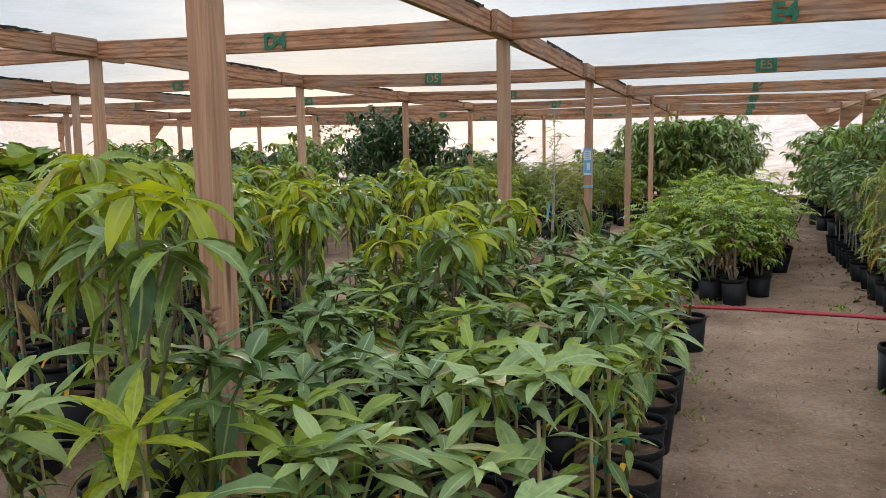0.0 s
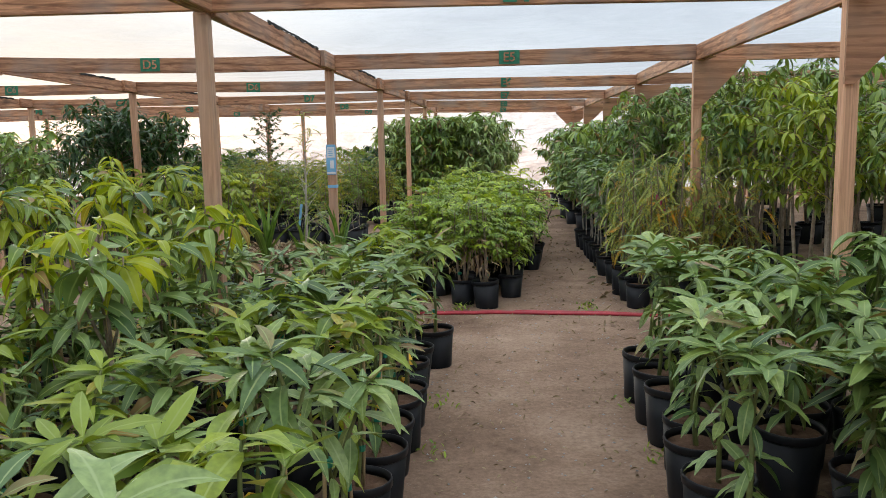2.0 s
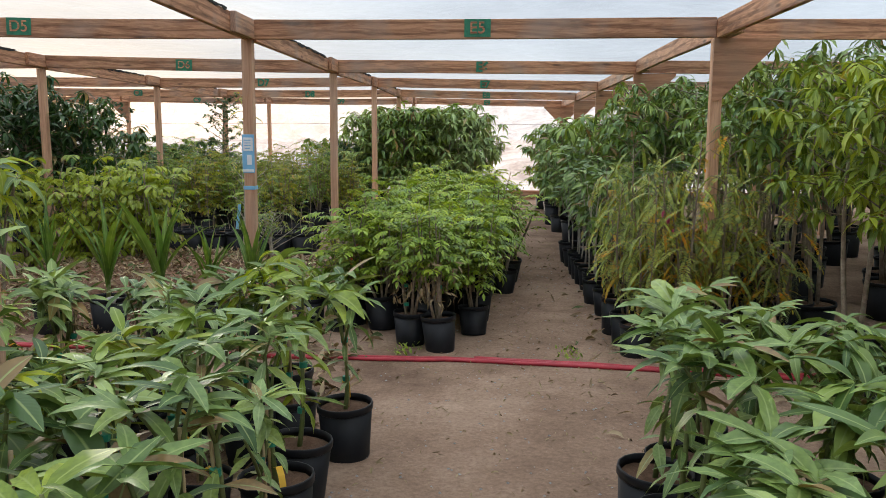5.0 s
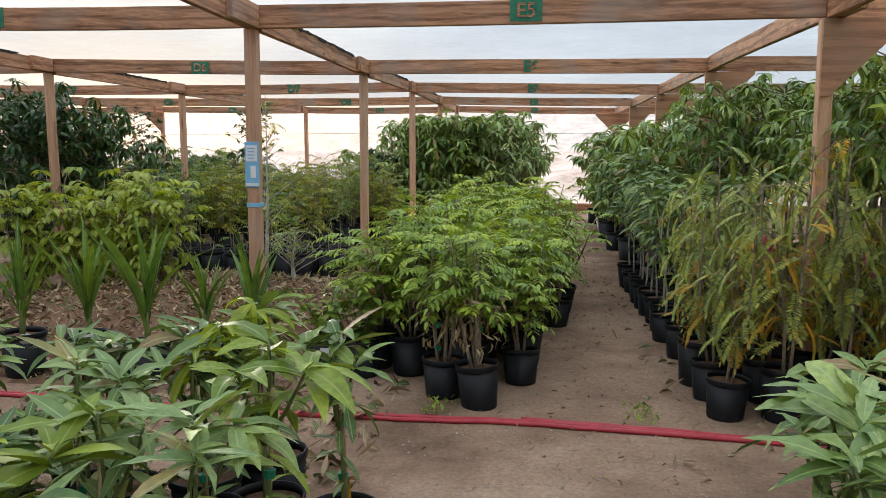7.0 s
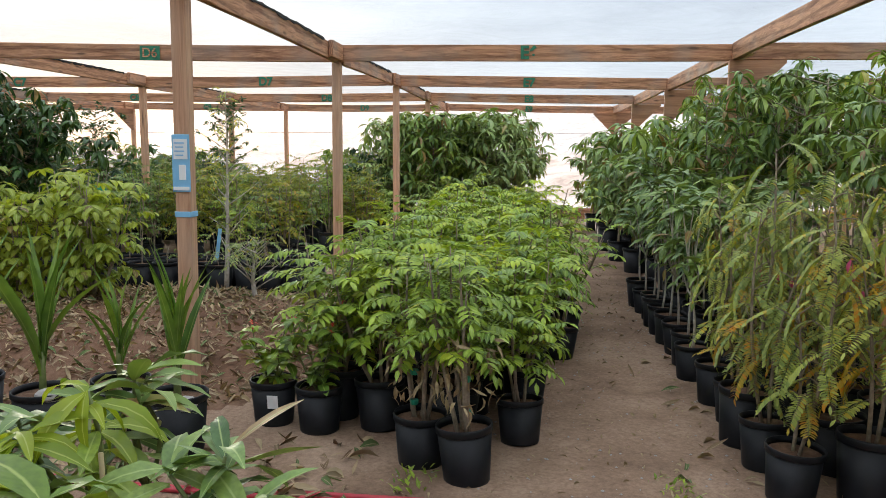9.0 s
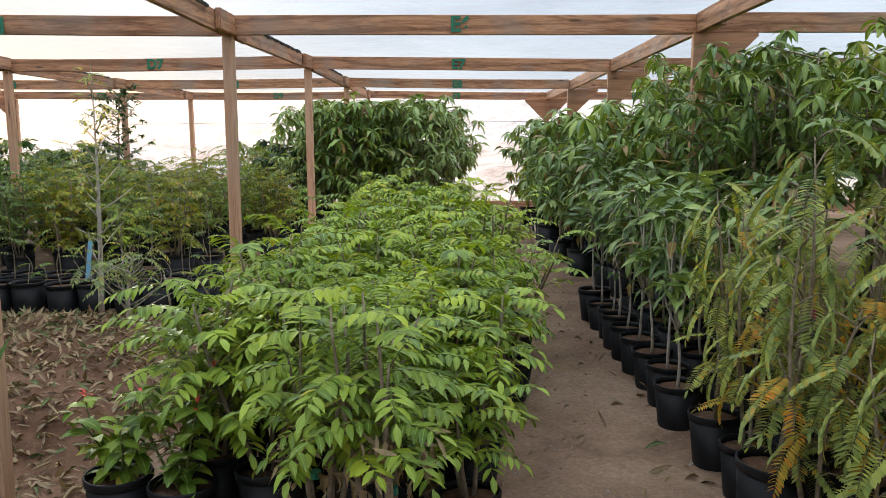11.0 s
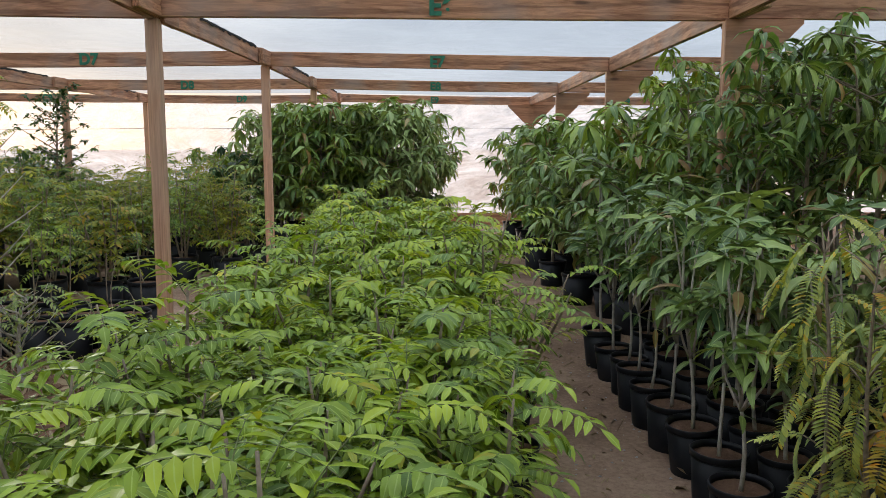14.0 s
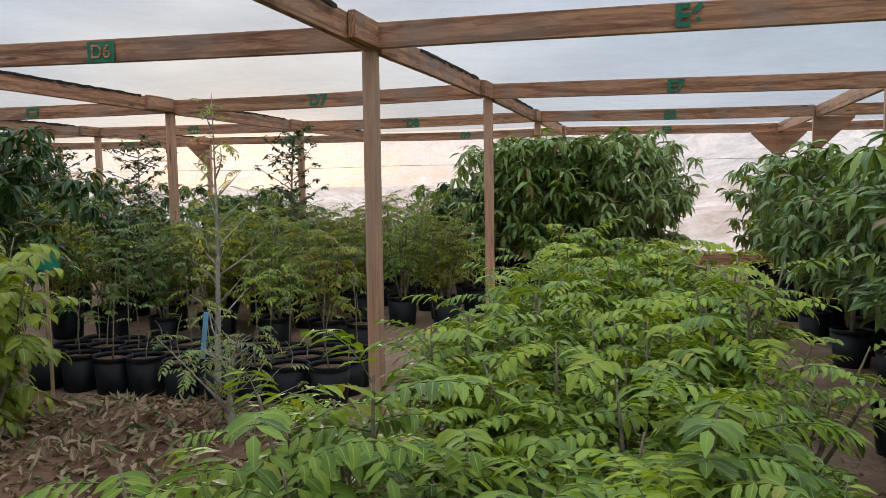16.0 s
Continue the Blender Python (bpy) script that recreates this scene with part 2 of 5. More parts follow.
def soil_material(name, lo, mid, hi, pebbles=True):
    m, n, l = mat_new(name)
    co = n.new("ShaderNodeTexCoord")
    big = add(n, "ShaderNodeTexNoise", Scale=1.1, Detail=8.0, Roughness=0.68)
    fine = add(n, "ShaderNodeTexNoise", Scale=38.0, Detail=7.0, Roughness=0.75)
    peb = add(n, "ShaderNodeTexVoronoi", Scale=55.0)
    for t in (big, fine, peb):
        l.new(co.outputs["Object"], t.inputs["Vector"])
    base = ramp(n, l, big.outputs["Fac"], [(0.34, lo), (0.5, mid), (0.68, hi)])
    base = mix(n, l, 1.0, base, ramp(n, l, fine.outputs["Fac"], [(0.3, (0.68, 0.66, 0.64)), (0.7, (1.25, 1.23, 1.2))]), "MULTIPLY")
    if pebbles:
        pf = ramp(n, l, peb.outputs["Distance"], [(0.10, (0.7, 0.7, 0.7)), (0.2, (0, 0, 0))])
        rare = add(n, "ShaderNodeTexNoise", Scale=12.0, Detail=1.0)
        l.new(co.outputs["Object"], rare.inputs["Vector"])
        pf = mix(n, l, 1.0, pf, ramp(n, l, rare.outputs["Fac"], [(0.58, (0, 0, 0)), (0.66, (1, 1, 1))]), "MULTIPLY")
        base = mix(n, l, pf, base, (0.42, 0.36, 0.30))
    s = add(n, "ShaderNodeBsdfPrincipled", Roughness=0.95)
    s.inputs["Specular IOR Level"].default_value = 0.15
    l.new(base, s.inputs["Base Color"])
    finish(n, l, s, fine.outputs["Fac"], 0.7, 0.012)
    return m


M_WOOD = wood_material("redwood_lumber", (0.58, 0.315, 0.185), (0.29, 0.13, 0.07), (0.36, 0.28, 0.23))
M_POST = wood_material("post_lumber", (0.70, 0.42, 0.27), (0.47, 0.25, 0.15), (0.52, 0.39, 0.30), 0.22)
M_PLY = wood_material("gusset_plywood", (0.46, 0.24, 0.14), (0.34, 0.165, 0.09), (0.30, 0.20, 0.14), 0.6)
M_ROOF = film_material("roof_film", 0.54, (0.36, 0.405, 0.46), 0.12, (0.76, 0.84, 0.92), 0.06)
M_WALLFILM = film_material("wall_film", 0.42, (0.82, 0.85, 0.93), 0.10, (0.83, 0.87, 0.95), 0.30)
M_SOIL = soil_material("trodden_dirt", (0.182, 0.116, 0.081), (0.312, 0.208, 0.148), (0.445, 0.315, 0.233))
M_MULCH = soil_material("leafy_mulch", (0.10, 0.052, 0.032), (0.18, 0.10, 0.064), (0.27, 0.165, 0.11))
M_POTSOIL = soil_material("potting_mix", (0.05, 0.03, 0.02), (0.17, 0.10, 0.066), (0.40, 0.27, 0.19))
M_POT = plain_material("black_nursery_plastic", (0.006, 0.0065, 0.008), (0.016, 0.017, 0.020), 7.0, 0.5, 0.15, 0.003, 0.28)
M_BARK = plain_material("grey_brown_bark", (0.15, 0.11, 0.075), (0.36, 0.29, 0.21), 30.0, 0.85, 0.6)
M_PALEBARK = plain_material("pale_bark", (0.30, 0.26, 0.21), (0.58, 0.53, 0.46), 26.0, 0.85, 0.6)
M_TRUNK = plain_material("tan_trunk_bark", (0.20, 0.15, 0.105), (0.46, 0.375, 0.285), 22.0, 0.85, 0.6)
M_GREENSTEM = plain_material("green_stem", (0.10, 0.14, 0.035), (0.19, 0.21, 0.07), 20.0, 0.6)
M_CANE = plain_material("bamboo_cane", (0.42, 0.31, 0.16), (0.60, 0.47, 0.27), 14.0, 0.6)
M_TIE = plain_material("green_tie_tape", (0.01, 0.20, 0.12), (0.02, 0.33, 0.20), 20.0, 0.4)
M_YTAG = plain_material("yellow_tag_plastic", (0.70, 0.36, 0.01), (0.85, 0.50, 0.03), 10.0, 0.5)
M_HOSE = plain_material("red_rubber_hose", (0.34, 0.02, 0.035), (0.52, 0.045, 0.06), 9.0, 0.5)
M_PAINT = plain_material("green_stencil_paint", (0.015, 0.13, 0.075), (0.03, 0.24, 0.13), 24.0, 0.7)
M_BLUE = plain_material("blue_card", (0.16, 0.42, 0.66), (0.24, 0.52, 0.74), 6.0, 0.5)
M_WHITE = plain_material("white_card", (0.72, 0.73, 0.74), (0.84, 0.84, 0.84), 6.0, 0.5)
M_RED = plain_material("red_ribbon", (0.60, 0.05, 0.03), (0.75, 0.10, 0.06), 8.0, 0.5)
M_STONE = plain_material("pale_stone", (0.26, 0.24, 0.22), (0.48, 0.46, 0.44), 16.0, 0.9, 0.6, 0.01)
M_LITTER = plain_material("dry_leaf_litter", (0.20, 0.13, 0.065), (0.46, 0.36, 0.20), 22.0, 0.85)
M_PETAL = plain_material("magenta_petal", (0.45, 0.03, 0.12), (0.62, 0.10, 0.20), 30.0, 0.5)
M_FELT = plain_material("black_roofing_felt", (0.012, 0.011, 0.010), (0.04, 0.035, 0.03), 30.0, 0.9)
M_WIRE = plain_material("grey_wire", (0.12, 0.12, 0.12), (0.2, 0.2, 0.2), 20.0, 0.5)

L_MANGO = leaf_material("mango_leaf", (0.058, 0.126, 0.036), (0.22, 0.32, 0.092), (0.33, 0.42, 0.15), 0.41, 0.14, (0.30, 0.19, 0.08), 0.965)
# mango leaf again, the gloss of sky light put into a paler base colour
L_MANGO_SHEEN = leaf_material("mango_leaf_sheen", (0.155, 0.255, 0.09), (0.335, 0.44, 0.165), (0.38, 0.48, 0.22), 0.41, 0.15, (0.34, 0.26, 0.10), 0.975)
L_MANGO_WARM = leaf_material("mango_leaf_warm", (0.11, 0.19, 0.022), (0.31, 0.40, 0.055), (0.36, 0.44, 0.12), 0.41, 0.2, (0.42, 0.36, 0.06), 0.98)
L_FLUSH = leaf_material("mango_new_leaf", (0.20, 0.30, 0.025), (0.40, 0.46, 0.04), (0.46, 0.52, 0.14), 0.38, 0.4)
L_DEEP = leaf_material("mango_tree_leaf", (0.062, 0.142, 0.040), (0.25, 0.37, 0.098), (0.26, 0.35, 0.11), 0.36, 0.16, (0.28, 0.17, 0.07), 0.96)
L_DARK = leaf_material("dark_shrub_leaf", (0.016, 0.055, 0.018), (0.055, 0.125, 0.034), (0.10, 0.17, 0.05), 0.38, 0.2)
L_PINNATE = leaf_material("pinnate_leaflet", (0.088, 0.172, 0.022), (0.27, 0.39, 0.046), (0.32, 0.43, 0.10), 0.44, 0.15, (0.40, 0.40, 0.05), 0.985)
L_PINNATE_Y = leaf_material("pinnate_young_leaflet", (0.17, 0.28, 0.024), (0.36, 0.465, 0.045), (0.40, 0.53, 0.12), 0.44, 0.3, (0.46, 0.44, 0.05), 0.985)
L_PINNATE_D = leaf_material("pinnate_leaflet_dark", (0.055, 0.125, 0.026), (0.185, 0.275, 0.048), (0.22, 0.30, 0.09), 0.45, 0.3)
L_OLIVE = leaf_material("olive_leaflet", (0.11, 0.155, 0.024), (0.30, 0.33, 0.05), (0.32, 0.35, 0.09), 0.5, 0.45, (0.36, 0.25, 0.06), 0.9)
L_TAM = leaf_material("feather_leaflet", (0.19, 0.27, 0.095), (0.39, 0.45, 0.14), (0.30, 0.38, 0.16), 0.5, 0.32, (0.50, 0.38, 0.06), 0.93)
L_TAM_Y = leaf_material("feather_leaflet_yellowed", (0.36, 0.30, 0.05), (0.56, 0.38, 0.055), (0.5, 0.34, 0.08), 0.5, 0.36, (0.62, 0.27, 0.03), 0.75)
L_YELLOW = leaf_material("yellow_green_leaf", (0.25, 0.33, 0.035), (0.48, 0.53, 0.075), (0.46, 0.52, 0.15), 0.4, 0.38)
L_PALM = leaf_material("palm_strap_leaf", (0.06, 0.14, 0.022), (0.15, 0.26, 0.045), (0.22, 0.32, 0.09), 0.4, 0.28, (0.20, 0.26, 0.05), 0.985)
L_LITTER = leaf_material("fallen_leaf", (0.12, 0.062, 0.034), (0.44, 0.32, 0.20), (0.44, 0.34, 0.22), 0.8, 0.08, (0.12, 0.17, 0.06), 0.9)


# ---- mesh helpers ----
def tag_structure(ob, label=""):
    return tagged(ob, label, "", "", "structure")


def mesh_from(name, verts, faces, material, uv=None, smooth=True):
    me = bpy.data.meshes.new(name)
    me.from_pydata(verts, [], faces)
    if uv is not None:
        layer = me.uv_layers.new(name="UVMap")
        idx = np.empty(len(me.loops), dtype=np.int32)
        me.loops.foreach_get("vertex_index", idx)
        layer.data.foreach_set("uv", np.asarray(uv, dtype=np.float32)[idx].ravel())
    if smooth:
        me.polygons.foreach_set("use_smooth", [True] * len(me.polygons))
    me.materials.append(material)
    me.update()
    return me


def part(name, me, parent, label=""):
    ob = new(name, me)
    ob.parent = parent
    if label:
        tagged(ob, label)
    return ob


def bm_mesh(name, bm, material, smooth=False):
    me = bpy.data.meshes.new(name)
    bm.normal_update()
    bm.to_mesh(me)
    bm.free()
    if smooth:
        me.polygons.foreach_set("use_smooth", [True] * len(me.polygons))
    me.materials.append(material)
    return me


def box_mesh(name, size, material, bevel=0.004, wobble=0.0, cuts=0):
    """A sawn board of this size, its centre at the origin, with worn edges."""
    bm = bmesh.new()
    bmesh.ops.create_cube(bm, size=1)
    bmesh.ops.scale(bm, vec=size, verts=bm.verts)
    if cuts:
        axis = max(range(3), key=lambda i: size[i])
        edges = [e for e in bm.edges if abs((e.verts[0].co - e.verts[1].co)[axis]) > size[axis] * 0.9]
        bmesh.ops.subdivide_edges(bm, edges=edges, cuts=cuts)
        k, ph = rnd(0.6, 1.4), rnd(0, 6)
        for v in bm.verts:
            s = math.sin(v.co[axis] * k + ph) * wobble
            v.co[2 if axis != 2 else 0] += s
            v.co[1 if axis != 1 else 0] += 0.6 * s
    if bevel:
        sharp = [e for e in bm.edges if len(e.link_faces) == 2 and e.calc_face_angle(0) > 1.2]
        bmesh.ops.bevel(bm, geom=sharp, offset=bevel, segments=1, affect="EDGES")
    return bm_mesh(name, bm, material)


def tube_data(points, radii, sides=6):
    """Vertices and faces of a round tapered stem along a line of points."""
    pts = [Vector(p) for p in points]
    verts, faces = [], []
    for i, p in enumerate(pts):
        d = (pts[min(i + 1, len(pts) - 1)] - pts[max(i - 1, 0)]).normalized()
        a = d.orthogonal().normalized() if abs(d.z) < 0.9 else (Vector((0, 1, 0)).cross(d)).normalized()
        b = d.cross(a)
        for k in range(sides):
            w = 2 * math.pi * k / sides
            verts.append(tuple(p + (a * math.cos(w) + b * math.sin(w)) * radii[i]))
    for i in range(len(pts) - 1):
        for k in range(sides):
            k2 = (k + 1) % sides
            faces.append((i * sides + k, i * sides + k2, (i + 1) * sides + k2, (i + 1) * sides + k))
    faces.append(tuple(reversed(range(sides))))
    faces.append(tuple((len(pts) - 1) * sides + k for k in range(sides)))
    return verts, faces


def join_data(pieces):
    verts, faces = [], []
    for v, f in pieces:
        o = len(verts)
        verts += v
        faces += [tuple(i + o for i in q) for q in f]
    return verts, faces


def tubes(name, lines, material, sides=6):
    v, f = join_data([tube_data(p, r, sides) for p, r in lines])
    return mesh_from(name, v, f, material)


# ---- leaves ----
def leaf_shape(segments, width, bend, fold, wave, twist=0.0, belly=0.45, blunt=0.85):
    """A leaf one metre long that grows along +y: vertices, faces and uv."""
    verts, uv, faces = [], [], []
    y = z = 0.0
    for i in range(segments + 1):
        t = i / segments
        ang = 0.25 - bend * t ** 1.2
        if i:
            y += math.cos(ang) / segments
            z += math.sin(ang) / segments
        w = width * 0.5 * (math.sin(math.pi * t ** (math.log(0.5) / math.log(belly))) ** blunt if 0 < t < 1 else 0.0)
        w = max(w, width * 0.03)
        r = 0.05 * abs(wave) * math.sin(math.pi * t)
        tw = twist * t
        for sgn, u in ((-1, 0.0), (0, 0.5), (1, 1.0)):
            verts.append((sgn * w * math.cos(tw), y - sgn * w * 0.15, z + abs(sgn) * w * fold + sgn * w * math.sin(tw) + r * abs(sgn) * math.sin(t * 13 + wave * 9 + sgn * 1.2)))
            uv.append((u, t))
    for i in range(segments):
        a = i * 3
        faces += [(a, a + 1, a + 4, a + 3), (a + 1, a + 2, a + 5, a + 4)]
    return np.array(verts), faces, np.array(uv)


random.seed(11)
SHAPES_MANGO = [leaf_shape(6, rnd(0.23, 0.30), rnd(0.15, 1.05), rnd(0.1, 0.42), rnd(-0.7, 0.7), rnd(-0.6, 0.6), rnd(0.40, 0.50)) for _ in range(9)]
SHAPES_DROOP = [leaf_shape(5, rnd(0.20, 0.27), rnd(0.7, 1.7), rnd(0.2, 0.55), rnd(-0.7, 0.7), rnd(-0.7, 0.7), rnd(0.40, 0.50)) for _ in range(9)]
SHAPES_UMBRELLA = [leaf_shape(5, rnd(0.22, 0.28), rnd(0.5, 1.4), rnd(0.2, 0.5), rnd(-0.6, 0.6), rnd(-0.6, 0.6), rnd(0.42, 0.52)) for _ in range(9)]
SHAPES_FAR = [leaf_shape(3, rnd(0.21, 0.28), rnd(0.3, 1.4), rnd(0.2, 0.5), rnd(-0.4, 0.4), rnd(-0.6, 0.6)) for _ in range(8)]
SHAPES_BACK = [leaf_shape(2, rnd(0.34, 0.42), rnd(0.3, 1.2), rnd(0.2, 0.5), 0, rnd(-0.5, 0.5)) for _ in range(6)]
SHAPES_DRY = [leaf_shape(4, rnd(0.16, 0.34), rnd(-0.6, 2.2), rnd(0.3, 1.3), rnd(-0.6, 0.6), rnd(-1.6, 1.6)) for _ in range(9)]
SHAPES_LET = [leaf_shape(3, rnd(0.32, 0.40), rnd(0.2, 0.8), rnd(0.1, 0.35), rnd(-0.3, 0.3), rnd(-0.3, 0.3), rnd(0.40, 0.46), 0.7) for _ in range(8)]
SHAPES_ROUND = [leaf_shape(4, rnd(0.45, 0.55), rnd(0.4, 1.2), rnd(0.1, 0.3), rnd(-0.3, 0.3), rnd(-0.3, 0.3)) for _ in range(5)]
SHAPES_TINY = [leaf_shape(3, rnd(0.30, 0.37), rnd(0.2, 0.5), rnd(0.05, 0.25), 0, rnd(-0.2, 0.2), 0.52, 0.4) for _ in range(5)]
SHAPES_STRAP = [leaf_shape(7, rnd(0.05, 0.085), rnd(0.3, 0.9), rnd(0.5, 0.9), 0, rnd(-0.4, 0.4), 0.4) for _ in range(5)]


def aim(at, heading, lift, size, roll=0.0):
    """A leaf's matrix: at a place, pointing along a heading (radians), lifted above level by lift."""
    return (Matrix.Translation(at) @ Matrix.Rotation(heading, 4, "Z") @ Matrix.Rotation(lift, 4, "X")
            @ Matrix.Rotation(roll, 4, "Y") @ Matrix.Diagonal((size, size, size, 1)))


def leaf_mesh(name, leaves, shapes, material):
    """One mesh of many leaves: leaves is a list of matrices."""
    vs, fs, us, o = [], [], [], 0
    for m in leaves:
        v, f, u = random.choice(shapes)
        a = np.array(m)
        vs.append(v @ a[:3, :3].T + a[:3, 3])
        us.append(u)
        fs += [tuple(i + o for i in q) for q in f]
        o += len(v)
    return mesh_from(name, np.concatenate(vs).tolist(), fs, material, np.concatenate(us))


LEAF_MESHES = {}


def single_leaves(parent, leaves, shapes, material, key):
    """Each leaf an object of its own on shared meshes."""
    if key not in LEAF_MESHES:
        LEAF_MESHES[key] = [mesh_from("leaf", v.tolist(), f, material, u) for v, f, u in shapes]
    for m in leaves:
        ob = new("leaf", random.choice(LEAF_MESHES[key]))
        ob.parent = parent
        ob.matrix_local = m


# ---- pots ----
def pot_meshes(r, h):
    sides = 18
    body, rim = bmesh.new(), bmesh.new()
    prof = [(r * 0.80, 0.0), (r * 0.815, 0.012), (r * 0.955, h - 0.035), (r * 0.93, h - 0.035), (r * 0.80, 0.02)]
    prof_rim = [(r * 0.955, h - 0.034), (r, h - 0.030), (r * 1.01, h - 0.004), (r * 0.995, h), (r * 0.95, h), (r * 0.935, h - 0.034)]

    def spin(bm, pr, close):
        rings = [[bm.verts.new((math.cos(2 * math.pi * k / sides) * a, math.sin(2 * math.pi * k / sides) * a, z)) for k in range(sides)] for a, z in pr]
        pairs = list(zip(rings, rings[1:])) + ([(rings[-1], rings[0])] if close else [])
        for p, q in pairs:
            for k in range(sides):
                bm.faces.new((p[k], p[(k + 1) % sides], q[(k + 1) % sides], q[k]))
        return rings
    rings = spin(body, prof, False)
    body.faces.new(list(reversed(rings[0])))
    spin(rim, prof_rim, True)
    soil = bmesh.new()
    c = soil.verts.new((0, 0, h - 0.03))
    last = [c] * sides
    grid = []
    for j, q in enumerate((0.3, 0.62, 0.93)):
        grid.append([soil.verts.new((math.cos(2 * math.pi * k / sides) * r * q * 0.995, math.sin(2 * math.pi * k / sides) * r * q * 0.995, h - 0.034 + rnd(-0.009, 0.012) * (1 if j < 2 else 0.3))) for k in range(sides)])
    for k in range(sides):
        k2 = (k + 1) % sides
        soil.faces.new((c, grid[0][k], grid[0][k2]))
        for a, b in zip(grid, grid[1:]):
            soil.faces.new((a[k], b[k], b[k2], a[k2]))
    return (bm_mesh("pot", body, M_POT, True), bm_mesh("rim", rim, M_POT, True), bm_mesh("soil", soil, M_POTSOIL, True))


POTS = {}


def add_pot(thing, r=0.14, h=0.27):
    if (r, h) not in POTS:
        POTS[(r, h)] = pot_meshes(r, h)
    body, rim, soil = POTS[(r, h)]
    p = part("pot", body, thing)
    part("rim", rim, p)
    part("soil", soil, p, "brown potting soil")
    return p


def add_ties(thing, x, y, heights, radius=0.012):
    for z in heights:
        bm = bmesh.new()
        bmesh.ops.create_cone(bm, cap_ends=True, segments=8, radius1=radius, radius2=radius * 1.05, depth=0.022)
        bmesh.ops.translate(bm, vec=(x, y, z), verts=bm.verts)
        part("tie", bm_mesh("tie", bm, M_TIE), thing, "green plastic tie tape")


def add_tag(thing, z):
    """A looped yellow plant tag that hangs from the stem."""
    a = rnd(0, 6.28)
    pts = [(0.008 * math.cos(a) + d * math.cos(a), 0.008 * math.sin(a) + d * math.sin(a), z + u) for d, u in ((0, 0), (0.03, 0.012), (0.06, -0.01), (0.08, -0.05), (0.085, -0.10))]
    verts, faces = [], []
    nx, ny = -math.sin(a) * 0.011, math.cos(a) * 0.011
    for x, y, zz in pts:
        verts += [(x - nx, y - ny, zz), (x + nx, y + ny, zz), (x + nx, y + ny, zz - 0.002), (x - nx, y - ny, zz - 0.002)]
    for i in range(len(pts) - 1):
        for k in range(4):
            k2 = (k + 1) % 4
            faces.append((i * 4 + k, i * 4 + k2, i * 4 + 4 + k2, i * 4 + 4 + k))
    part("tag", mesh_from("tag", verts, faces, M_YTAG, None, False), thing, "yellow plastic tag")


def whorl(at, n, size, lift=(0.0, 0.6), start=None):
    out = []
    a = rnd(0, 6.28) if start is None else start
    for i in range(n):
        s = size * rnd(0.6, 1.15)
        out.append(aim(Vector(at) + Vector((0, 0, rnd(-0.03, 0.015))), a + i * 2.4 + rnd(-0.25, 0.25), rnd(*lift), s, rnd(-0.35, 0.35)))
    return out


def bent_line(base, top, n=5, bow=0.03):
    b, t = Vector(base), Vector(top)
    side = Vector((rnd(-1, 1), rnd(-1, 1), 0)) * bow
    return [b.lerp(t, i / n) + side * math.sin(math.pi * i / n) for i in range(n + 1)]


